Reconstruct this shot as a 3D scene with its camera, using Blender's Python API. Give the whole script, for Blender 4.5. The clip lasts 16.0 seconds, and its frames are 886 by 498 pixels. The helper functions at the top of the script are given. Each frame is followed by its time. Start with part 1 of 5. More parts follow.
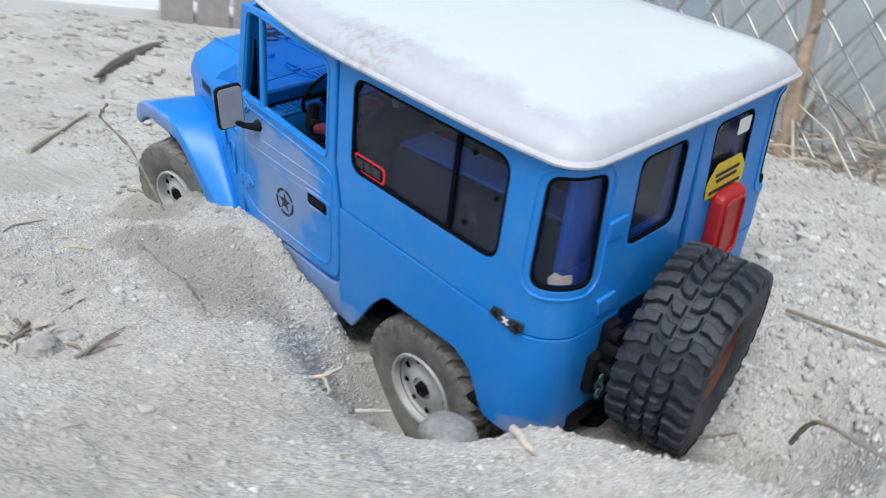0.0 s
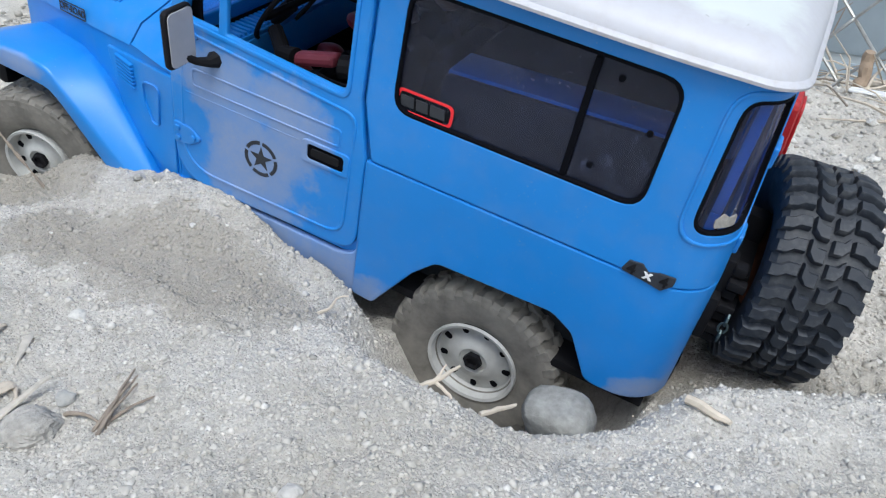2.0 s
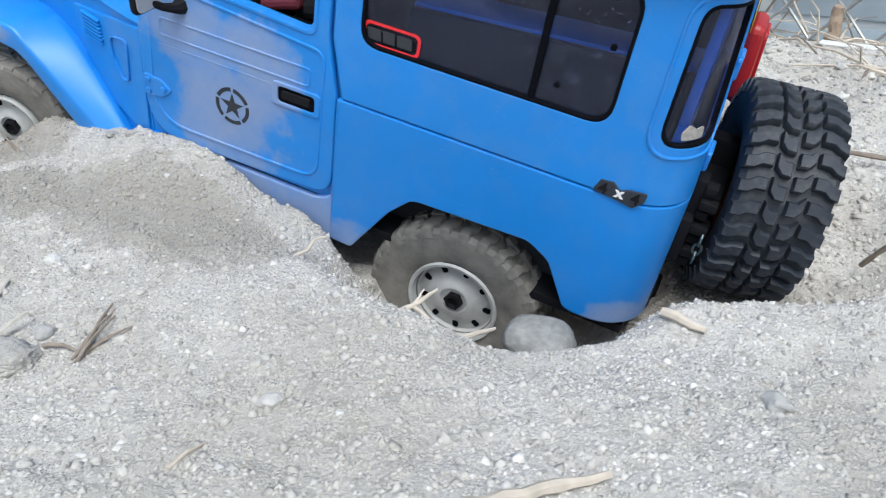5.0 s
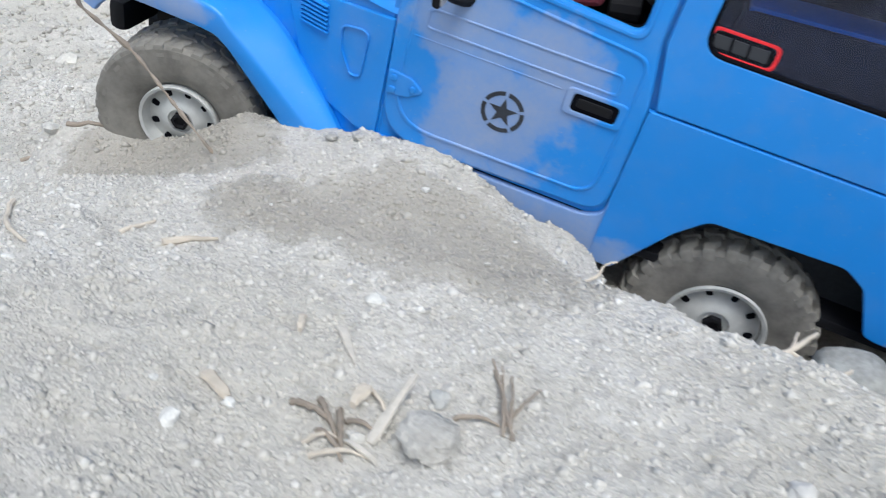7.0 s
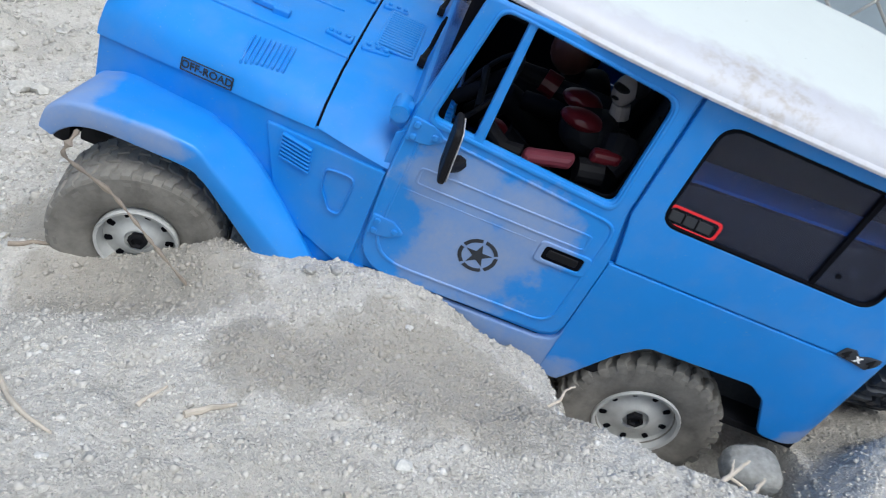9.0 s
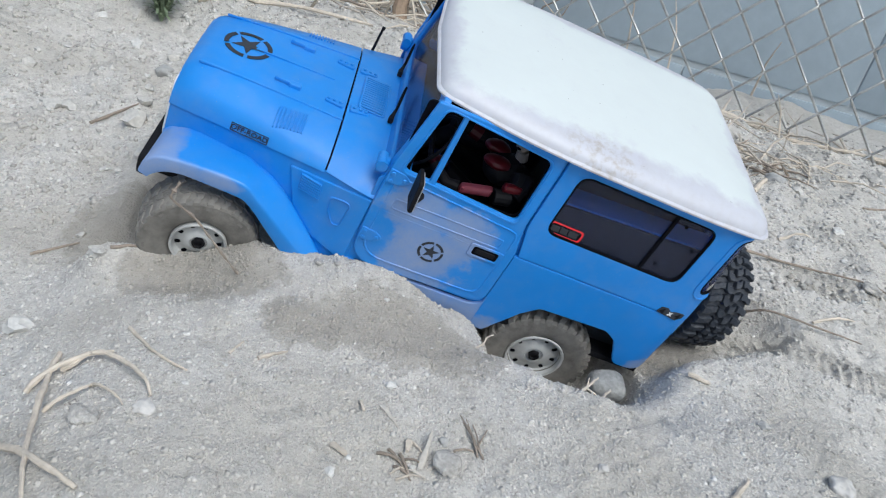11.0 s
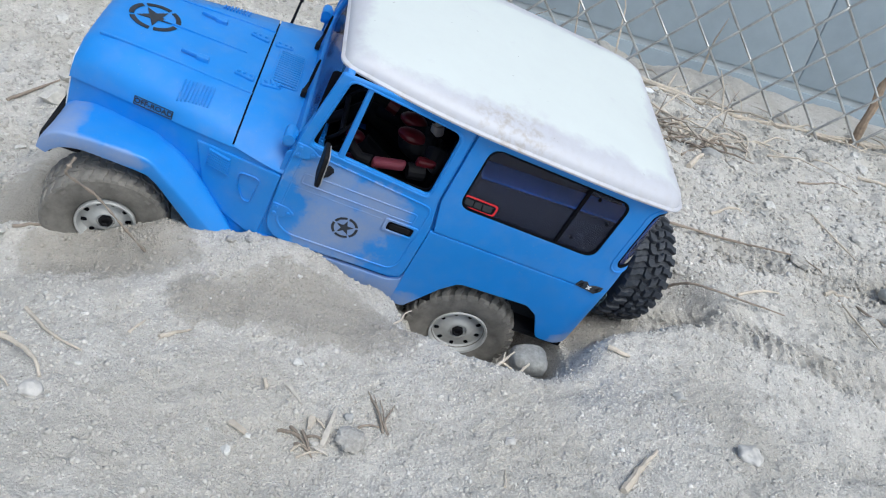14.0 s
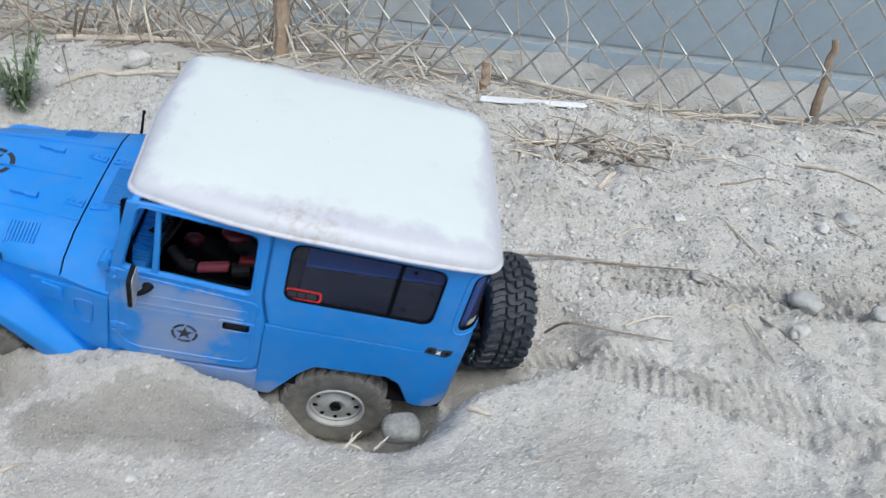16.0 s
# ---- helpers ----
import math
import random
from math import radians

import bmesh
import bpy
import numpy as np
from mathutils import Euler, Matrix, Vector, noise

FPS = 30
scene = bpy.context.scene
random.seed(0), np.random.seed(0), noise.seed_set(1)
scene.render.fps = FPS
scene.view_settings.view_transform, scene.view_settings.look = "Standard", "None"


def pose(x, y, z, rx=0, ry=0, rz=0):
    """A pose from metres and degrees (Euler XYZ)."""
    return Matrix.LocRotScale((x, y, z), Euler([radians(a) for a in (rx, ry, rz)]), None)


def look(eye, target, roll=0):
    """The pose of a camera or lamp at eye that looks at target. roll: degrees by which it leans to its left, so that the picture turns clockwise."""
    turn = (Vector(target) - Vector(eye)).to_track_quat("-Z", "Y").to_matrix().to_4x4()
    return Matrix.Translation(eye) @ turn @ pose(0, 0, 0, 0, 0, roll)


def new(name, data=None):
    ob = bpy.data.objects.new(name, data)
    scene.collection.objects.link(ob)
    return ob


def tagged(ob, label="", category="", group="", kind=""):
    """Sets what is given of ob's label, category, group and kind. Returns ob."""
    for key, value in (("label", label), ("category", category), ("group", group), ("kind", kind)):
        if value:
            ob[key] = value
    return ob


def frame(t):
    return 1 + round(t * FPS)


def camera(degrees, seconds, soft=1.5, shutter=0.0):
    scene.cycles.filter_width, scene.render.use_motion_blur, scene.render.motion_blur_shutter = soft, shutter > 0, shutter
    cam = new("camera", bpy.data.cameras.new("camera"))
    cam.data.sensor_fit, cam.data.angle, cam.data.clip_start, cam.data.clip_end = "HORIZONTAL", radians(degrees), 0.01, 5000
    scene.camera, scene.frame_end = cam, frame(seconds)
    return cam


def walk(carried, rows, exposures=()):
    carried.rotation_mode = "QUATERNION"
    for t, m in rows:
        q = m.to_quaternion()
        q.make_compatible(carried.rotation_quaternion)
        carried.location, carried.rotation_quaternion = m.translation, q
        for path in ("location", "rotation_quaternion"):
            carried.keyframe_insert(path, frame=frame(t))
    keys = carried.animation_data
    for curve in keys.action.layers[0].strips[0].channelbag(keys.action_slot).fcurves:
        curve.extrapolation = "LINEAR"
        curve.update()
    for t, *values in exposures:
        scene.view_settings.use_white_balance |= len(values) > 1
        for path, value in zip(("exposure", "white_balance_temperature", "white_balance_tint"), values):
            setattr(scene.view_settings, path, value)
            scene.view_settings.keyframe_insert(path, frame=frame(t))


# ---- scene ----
cam = camera(60.0, 16.0, 1.12, 0.4)
PATH = [
    (0, (0.1668, -0.1811, 0.1882), (-0.0268, 0.0309, 0.1014), 6.47),
    (0.5, (0.1333, -0.2147, 0.1989), (-0.0165, 0.0221, 0.0917), 4.75),
    (1, (0.1273, -0.1996, 0.1931), (-0.0008, 0.0478, 0.0816), 5.71),
    (1.5, (0.0933, -0.1946, 0.1918), (-0.0202, 0.0603, 0.0815), 5.85),
    (2, (0.0640, -0.1940, 0.1786), (-0.0371, 0.0652, 0.0665), 5.54),
    (2.5, (0.0670, -0.1891, 0.1771), (-0.0311, 0.0701, 0.0624), 5.24),
    (3, (0.0755, -0.1926, 0.1797), (-0.0213, 0.0662, 0.0627), 5.07),
    (3.2, (0.0804, -0.1928, 0.1786), (-0.0165, 0.0658, 0.0615), 4.93),
    (5.3, (0.0646, -0.2028, 0.1615), (-0.0301, 0.0587, 0.0490), 3.05),
    (5.5, (0.0552, -0.2059, 0.1593), (-0.0358, 0.0570, 0.0470), 3.33),
    (6, (0.0270, -0.2133, 0.1573), (-0.0527, 0.0523, 0.0430), 4.14),
    (6.5, (-0.0006, -0.2166, 0.1596), (-0.0698, 0.0503, 0.0412), 5.21),
    (7, (-0.0295, -0.2060, 0.1631), (-0.0909, 0.0603, 0.0394), 6.50),
    (7.5, (-0.0570, -0.1946, 0.1653), (-0.1023, 0.0732, 0.0379), 8.11),
    (8, (-0.0696, -0.1877, 0.1744), (-0.0927, 0.0841, 0.0496), 9.90),
    (8.5, (-0.0765, -0.1940, 0.1914), (-0.0778, 0.0793, 0.0676), 11.67),
    (9, (-0.0800, -0.2109, 0.2032), (-0.0672, 0.0621, 0.0794), 12.73),
    (9.2, (-0.0758, -0.2183, 0.2090), (-0.0611, 0.0543, 0.0845), 12.81),
    (11.3, (-0.1066, -0.3174, 0.2739), (-0.0587, -0.0554, 0.1359), 15.65),
    (11.5, (-0.1001, -0.3233, 0.2773), (-0.0511, -0.0620, 0.1382), 15.85),
    (12, (-0.0864, -0.3171, 0.2779), (-0.0343, -0.0587, 0.1347), 16.44),
    (12.5, (-0.0781, -0.3046, 0.2816), (-0.0252, -0.0473, 0.1367), 16.44),
    (13, (-0.0769, -0.3009, 0.2824), (-0.0230, -0.0431, 0.1388), 16.31),
    (13.5, (-0.0761, -0.3024, 0.2767), (-0.0216, -0.0436, 0.1352), 16.15),
    (14, (-0.0803, -0.3030, 0.2679), (-0.0238, -0.0438, 0.1279), 15.86),
    (14.5, (-0.0797, -0.3003, 0.2628), (-0.0211, -0.0418, 0.1224), 14.88),
    (15, (-0.0628, -0.2950, 0.2758), (-0.0067, -0.0369, 0.1336), 12.11),
    (15.5, (-0.0361, -0.2919, 0.2877), (0.0147, -0.0323, 0.1460), 8.80),
    (16, (0.0154, -0.3011, 0.3123), (0.0455, -0.0382, 0.1711), 4.58),
]
EXPOSURES = [(0, 0.13), (1.5, 0.15), (3, 0.29), (6.5, 0.33), (8, 0.26), (9, 0.15), (11.5, 0.02), (14, 0.06), (16, 0.02)]
walk(cam, [(t, look(eye, target, roll)) for t, eye, target, roll in PATH], [(t, e + 0.12, 5860, 4) for t, e in EXPOSURES])


# ---- light ----
SUN_UP, SUN_TURN = 54.0, 158.0
world = bpy.data.worlds.new("world")
scene.world = world
world.use_nodes = True
wn = world.node_tree
sky = wn.nodes.new("ShaderNodeTexSky")
sky.sky_type, sky.sun_disc = "NISHITA", False
sky.sun_elevation, sky.sun_rotation = radians(SUN_UP), radians(SUN_TURN)
sky.air_density, sky.dust_density, sky.ozone_density = 1.0, 4.0, 1.0
wn.links.new(sky.outputs[0], wn.nodes["Background"].inputs[0])
wn.nodes["Background"].inputs[1].default_value = 0.128
sun = new("sun", bpy.data.lights.new("sun", "SUN"))
sun.data.energy, sun.data.angle, sun.data.color = 1.5, radians(32), (1.0, 0.965, 0.92)
sx, sy = math.sin(radians(SUN_TURN)), math.cos(radians(SUN_TURN))
ce = math.cos(radians(SUN_UP))
sun.matrix_world = look((sx * ce * 5, sy * ce * 5, math.sin(radians(SUN_UP)) * 5), (0, 0, 0))


# ---- materials ----
def mat(name, rough=0.6, metal=0.0, coat=0.0):
    m = bpy.data.materials.new(name)
    m.use_nodes = True
    n = m.node_tree
    b = n.nodes["Principled BSDF"]
    b.inputs["Roughness"].default_value, b.inputs["Metallic"].default_value = rough, metal
    b.inputs["Coat Weight"].default_value = coat
    return m, n, b


def noise_of(n, scale, detail=4.0, rough=0.55, coord="Object"):
    c = n.nodes.new("ShaderNodeTexCoord")
    t = n.nodes.new("ShaderNodeTexNoise")
    t.inputs["Scale"].default_value, t.inputs["Detail"].default_value, t.inputs["Roughness"].default_value = scale, detail, rough
    n.links.new(c.outputs[coord], t.inputs["Vector"])
    return t.outputs["Fac"]


def ramp(n, fac, stops):
    r = n.nodes.new("ShaderNodeValToRGB")
    el = r.color_ramp.elements
    while len(el) < len(stops):
        el.new(0.5)
    for e, (p, c) in zip(el, stops):
        e.position = p
        e.color = (*c, 1) if len(c) == 3 else c
    n.links.new(fac, r.inputs[0])
    return r.outputs[0]


def grey(v):
    return (v, v, v)


def blend(n, fac, a, b, mode="MIX"):
    x = n.nodes.new("ShaderNodeMix")
    x.data_type, x.blend_type = "RGBA", mode
    for sock, v in ((x.inputs[0], fac), (x.inputs[6], a), (x.inputs[7], b)):
        if isinstance(v, (float, int)):
            sock.default_value = v
        elif isinstance(v, tuple):
            sock.default_value = (*v, 1)
        else:
            n.links.new(v, sock)
    return x.outputs[2]


def calc(n, op, a, b=0.0):
    x = n.nodes.new("ShaderNodeMath")
    x.operation = op
    for sock, v in zip(x.inputs, (a, b)):
        if isinstance(v, (float, int)):
            sock.default_value = v
        else:
            n.links.new(v, sock)
    return x.outputs[0]


def bump(n, b, fac, strength, dist):
    x = n.nodes.new("ShaderNodeBump")
    x.inputs["Strength"].default_value, x.inputs["Distance"].default_value = strength, dist
    n.links.new(fac, x.inputs["Height"])
    n.links.new(x.outputs[0], b.inputs["Normal"])


def plain(name, color, rough=0.6, metal=0.0, vary=0.15, scale=300.0, bumpy=0.0, coat=0.0):
    """A surface of one colour with a little grain and stain in it."""
    m, n, b = mat(name, rough, metal, coat)
    f = noise_of(n, scale, 6)
    g = noise_of(n, scale * 0.08, 3)
    lo = tuple(c * (1 - vary) for c in color)
    hi = tuple(min(1, c * (1 + vary)) for c in color)
    col = blend(n, 0.5, ramp(n, f, [(0.3, lo), (0.7, hi)]), ramp(n, g, [(0.35, lo), (0.65, hi)]))
    n.links.new(col, b.inputs["Base Color"])
    if bumpy:
        bump(n, b, f, bumpy, 0.001)
    return m


def near(n, point, radius, squash=(1, 1, 1)):
    """1 at a point of the object's space, falling to 0 at the radius."""
    c = n.nodes.new("ShaderNodeTexCoord")
    mp = n.nodes.new("ShaderNodeMapping")
    mp.inputs["Location"].default_value = tuple(-p * s / radius for p, s in zip(point, squash))
    mp.inputs["Scale"].default_value = tuple(s / radius for s in squash)
    n.links.new(c.outputs["Object"], mp.inputs[0])
    g = n.nodes.new("ShaderNodeTexGradient")
    g.gradient_type = "SPHERICAL"
    n.links.new(mp.outputs[0], g.inputs[0])
    return g.outputs["Fac"]


BLUE = (0.024, 0.226, 0.665)
DUST_SHEEN = (0.36, 0.37, 0.42)


def blue_plastic(name, patches=(), film=0.10, ragged=1.5):
    """Semi-matt blue plastic; patches are (point, radius, squash) of dried dust and, on the wing ridge, painted sheen.
    """
    m, n, b = mat(name, 0.38)
    b.inputs["Specular IOR Level"].default_value = 0.5
    fine = noise_of(n, 900, 5)
    big = noise_of(n, 40, 4)
    col = blend(n, 0.5, ramp(n, big, [(0.3, tuple(c * 0.9 for c in BLUE)), (0.7, tuple(min(1, c * 1.1) for c in BLUE))]), BLUE)
    thin = calc(n, "MULTIPLY", ramp(n, noise_of(n, 120, 6), [(0.45, grey(0)), (0.75, grey(1))]), film)
    col = blend(n, thin, col, DUST_SHEEN)
    total = None
    for point, radius, squash in patches:
        g = near(n, point, radius, squash)
        total = g if total is None else calc(n, "MAXIMUM", total, g)
    if total is not None:
        edge = calc(n, "ADD", total, calc(n, "MULTIPLY", calc(n, "SUBTRACT", noise_of(n, 75, 6, 0.6), 0.5), ragged))
        mask = ramp(n, edge, [(0.30, grey(0)), (0.50, grey(0.42)), (0.9, grey(0.60))])
        mask = calc(n, "MULTIPLY", mask, calc(n, "ADD", 0.75, calc(n, "MULTIPLY", fine, 0.45)))
        col = blend(n, mask, col, DUST_SHEEN)
        n.links.new(calc(n, "ADD", 0.38, calc(n, "MULTIPLY", mask, 0.45)), b.inputs["Roughness"])
    specks = ramp(n, noise_of(n, 1700, 2), [(0.70, grey(0)), (0.76, grey(0.35))])
    col = blend(n, specks, col, (0.45, 0.44, 0.42))
    n.links.new(col, b.inputs["Base Color"])
    bump(n, b, fine, 0.06, 0.0004)
    return m


M_BLUE = blue_plastic("blue_plastic")
M_DOOR = blue_plastic("blue_plastic_dusty", [((0.074, 0.06, 0.047), 0.032, (1.05, 0.3, 0.95)), ((0.062, 0.06, 0.062), 0.022, (1, 0.3, 1.2)), ((0.088, 0.06, 0.066), 0.02, (1, 0.3, 1.0))])
M_SILL = blue_plastic("blue_plastic_sill", [((0.044, 0.06, 0.018), 0.03, (0.8, 0.3, 1.2)), ((0.07, 0.06, 0.022), 0.03, (1, 0.3, 1.5))])
M_TUB = blue_plastic("blue_plastic_tub", [((0.030, 0.06, 0.0155), 0.014, (0.8, 0.3, 1.0)), ((-0.046, 0.058, 0.025), 0.011, (0.8, 0.3, 1.2))], 0.06)
# tip patches are dust; the last one paints a highlight along the ridge
M_FENDER = blue_plastic("blue_plastic_fender", [((0.190, 0.060, 0.041), 0.021, (1, 0.5, 1)), ((0.178, 0.064, 0.043), 0.011, (0.6, 1.3, 1)), ((0.160, 0.064, 0.045), 0.0065, (0.4, 0.9, 1))], 0.05, 0.9)


def white_roof():
    m, n, b = mat("white_roof", 0.45)
    c = n.nodes.new("ShaderNodeTexCoord")
    sp = n.nodes.new("ShaderNodeSeparateXYZ")
    n.links.new(c.outputs["Object"], sp.inputs[0])
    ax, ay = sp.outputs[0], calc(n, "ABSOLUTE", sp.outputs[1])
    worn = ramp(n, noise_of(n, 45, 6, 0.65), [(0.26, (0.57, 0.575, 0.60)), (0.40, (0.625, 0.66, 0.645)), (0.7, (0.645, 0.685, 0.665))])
    # the shoulders turn a greyer lilac past a ragged edge
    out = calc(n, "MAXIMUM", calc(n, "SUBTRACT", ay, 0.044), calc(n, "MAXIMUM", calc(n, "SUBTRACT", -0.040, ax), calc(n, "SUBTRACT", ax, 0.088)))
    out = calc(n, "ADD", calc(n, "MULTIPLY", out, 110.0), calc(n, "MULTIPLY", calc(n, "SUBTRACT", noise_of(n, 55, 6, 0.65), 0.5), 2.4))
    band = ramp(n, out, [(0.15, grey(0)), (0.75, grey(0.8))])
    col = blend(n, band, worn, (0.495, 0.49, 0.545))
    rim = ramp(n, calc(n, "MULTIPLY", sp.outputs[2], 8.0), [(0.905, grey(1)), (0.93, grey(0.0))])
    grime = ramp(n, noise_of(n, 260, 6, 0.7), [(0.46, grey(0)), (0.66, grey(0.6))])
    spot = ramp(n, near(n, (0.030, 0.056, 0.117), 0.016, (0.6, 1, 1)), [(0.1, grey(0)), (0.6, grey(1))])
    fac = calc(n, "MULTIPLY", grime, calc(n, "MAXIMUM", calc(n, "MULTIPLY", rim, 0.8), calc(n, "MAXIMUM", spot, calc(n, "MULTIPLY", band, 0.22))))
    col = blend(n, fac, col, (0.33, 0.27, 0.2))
    scuff = ramp(n, noise_of(n, 110, 7, 0.75), [(0.62, grey(0)), (0.74, grey(0.25))])
    col = blend(n, scuff, col, (0.52, 0.51, 0.55))
    dots = ramp(n, noise_of(n, 420, 2), [(0.765, grey(0)), (0.785, grey(0.85))])
    col = blend(n, dots, col, (0.12, 0.11, 0.11))
    n.links.new(col, b.inputs["Base Color"])
    bump(n, b, noise_of(n, 350, 4), 0.08, 0.0005)
    return m


def damp_and_shade(n, col):
    """Damper, browner places in the sand with some shade painted in, and crumbs of a few millimetres."""
    damp = ramp(n, noise_of(n, 16, 5, 0.6), [(0.41, grey(0)), (0.60, grey(0.55))])
    col = blend(n, damp, col, (0.42, 0.395, 0.345))
    crumb = ramp(n, noise_of(n, 230, 3, 0.6), [(0.30, grey(0.6)), (0.45, grey(0))])
    col = blend(n, crumb, col, (0.33, 0.31, 0.275))
    c = n.nodes.new("ShaderNodeTexCoord")
    sp = n.nodes.new("ShaderNodeSeparateXYZ")
    n.links.new(c.outputs["Object"], sp.inputs[0])
    for cy, slope, x0 in ((0.0150, 0.43, 0.098), (0.080, 0.22, 0.14)):
        off = calc(n, "ABSOLUTE", calc(n, "ADD", sp.outputs[1], calc(n, "SUBTRACT", calc(n, "MULTIPLY", sp.outputs[0], slope), cy + slope * 0.1)))
        band = calc(n, "MULTIPLY", ramp(n, calc(n, "MULTIPLY", off, 40.0), [(0.36, grey(1)), (0.60, grey(0))]), ramp(n, calc(n, "SUBTRACT", sp.outputs[0], x0), [(0.0, grey(0)), (0.03, grey(1))]))
        wet = calc(n, "MULTIPLY", band, ramp(n, noise_of(n, 45, 5, 0.6), [(0.35, grey(0.1)), (0.6, grey(0.55))]))
        col = blend(n, wet, col, (0.36, 0.335, 0.285))
    # damp sand patches; shade of slip, wheel bowl and trench is painted in
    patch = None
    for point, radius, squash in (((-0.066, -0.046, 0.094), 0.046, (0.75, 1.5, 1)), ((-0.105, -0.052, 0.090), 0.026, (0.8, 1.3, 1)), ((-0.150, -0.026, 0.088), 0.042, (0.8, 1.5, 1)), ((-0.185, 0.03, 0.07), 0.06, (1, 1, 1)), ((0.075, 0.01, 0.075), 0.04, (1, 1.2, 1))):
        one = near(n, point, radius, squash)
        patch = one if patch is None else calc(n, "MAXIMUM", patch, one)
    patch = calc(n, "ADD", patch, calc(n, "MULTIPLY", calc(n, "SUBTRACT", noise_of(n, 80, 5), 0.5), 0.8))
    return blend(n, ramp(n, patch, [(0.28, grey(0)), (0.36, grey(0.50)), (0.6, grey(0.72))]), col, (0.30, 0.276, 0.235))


def sand():
    m, n, b = mat("sand", 0.95)
    b.inputs["Specular IOR Level"].default_value = 0.2
    v = n.nodes.new("ShaderNodeTexVoronoi")
    v.inputs["Scale"].default_value, v.inputs["Randomness"].default_value = 950, 1.0
    c = n.nodes.new("ShaderNodeTexCoord")
    n.links.new(c.outputs["Object"], v.inputs["Vector"])
    sp = n.nodes.new("ShaderNodeSeparateColor")
    n.links.new(v.outputs["Color"], sp.inputs[0])
    grains = ramp(n, sp.outputs[0], [(0.0, (0.374, 0.358, 0.332)), (0.15, (0.505, 0.484, 0.449)), (0.8, (0.596, 0.572, 0.533)), (0.97, (0.70, 0.678, 0.645))])
    fine = ramp(n, noise_of(n, 1500, 6, 0.65), [(0.3, (0.455, 0.434, 0.398)), (0.7, (0.637, 0.61, 0.568))])
    col = blend(n, 0.5, grains, fine)
    col = damp_and_shade(n, col)
    n.links.new(col, b.inputs["Base Color"])
    h = calc(n, "ADD", calc(n, "MULTIPLY", v.outputs["Distance"], -0.5), calc(n, "ADD", noise_of(n, 700, 8, 0.7), calc(n, "MULTIPLY", noise_of(n, 210, 4, 0.6), 1.6)))
    bump(n, b, h, 0.7, 0.0012)
    return m


M_ROOF = white_roof()
M_SAND = sand()
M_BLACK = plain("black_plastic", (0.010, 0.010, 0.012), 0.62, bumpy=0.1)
M_SEAL = plain("black_rubber_seal", (0.003, 0.0035, 0.006), 0.75)

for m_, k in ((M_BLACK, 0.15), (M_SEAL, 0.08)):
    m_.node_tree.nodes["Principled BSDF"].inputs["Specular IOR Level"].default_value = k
M_RUST = plain("rusty_steel", (0.16, 0.06, 0.035), 0.75, vary=0.4, bumpy=0.3)
M_RED = plain("red_plastic", (0.42, 0.018, 0.022), 0.4)
M_REDLINE = plain("red_print", (0.75, 0.02, 0.03), 0.5)
M_PRINT = plain("dark_print", (0.022, 0.026, 0.035), 0.7, vary=0.5, scale=900)
M_WHITEINK = plain("white_print", (0.75, 0.75, 0.75), 0.6)
M_YELLOW = plain("yellow_sticker", (0.72, 0.5, 0.02), 0.5)
M_BROWN = plain("brown_doll_plastic", (0.17, 0.06, 0.04), 0.4)
M_WHITE = plain("white_plastic", (0.78, 0.78, 0.78), 0.45)
M_MIRROR = plain("mirror_face", (0.42, 0.42, 0.44), 0.4, vary=0.08)
M_DOLLRED = plain("dark_red_doll_plastic", (0.11, 0.008, 0.014), 0.34)
M_DOLLPINK = plain("faded_red_doll_plastic", (0.20, 0.04, 0.06), 0.5)
M_PALE = plain("pale_doll_face", (0.30, 0.27, 0.25), 0.45)
M_STONE = plain("grey_stone", (0.40, 0.395, 0.375), 0.85, vary=0.25, scale=260, bumpy=0.5)
M_BIGSTONE = plain("dark_grey_stone", (0.30, 0.30, 0.285), 0.85, vary=0.45, scale=420, bumpy=0.7)
M_PEBBLE = plain("pale_pebble", (0.52, 0.50, 0.47), 0.85, vary=0.25, scale=400, bumpy=0.4)
M_CLOD = plain("sand_clod", (0.43, 0.41, 0.375), 0.95, vary=0.4, scale=700, bumpy=0.9)
M_PEBBLE1 = plain("pale_small_pebble", (0.60, 0.585, 0.55), 0.85, vary=0.25, scale=3)
M_CLOD1 = plain("small_sand_clod", (0.53, 0.51, 0.47), 0.95, vary=0.3, scale=3)
M_BLEACHED = plain("bleached_straw", (0.50, 0.46, 0.40), 0.85, vary=0.3, scale=400)
M_STRAW = plain("dry_straw", (0.54, 0.475, 0.39), 0.8, vary=0.3, scale=300, bumpy=0.3)
M_TWIG = plain("grey_twig", (0.27, 0.225, 0.18), 0.85, vary=0.35, scale=300, bumpy=0.4)
M_BARK = plain("brown_dead_stalk", (0.33, 0.25, 0.18), 0.9, vary=0.4, scale=200, bumpy=0.6)
M_LEAF = plain("green_weed", (0.20, 0.25, 0.15), 0.7, vary=0.4)
M_WIRE = plain("galvanised_wire", (0.40, 0.40, 0.385), 0.5, metal=0.6, vary=0.3, scale=200)
M_BLOCK = plain("blue_grey_wall_paint", (0.325, 0.385, 0.43), 0.85, vary=0.10, scale=60, bumpy=0.3)
M_BLOCKPALE = plain("pale_bare_block", (0.43, 0.46, 0.47), 0.9, vary=0.12, scale=60, bumpy=0.3)
M_MORTAR = plain("pale_mortar", (0.44, 0.48, 0.50), 0.9, vary=0.15, scale=80, bumpy=0.4)


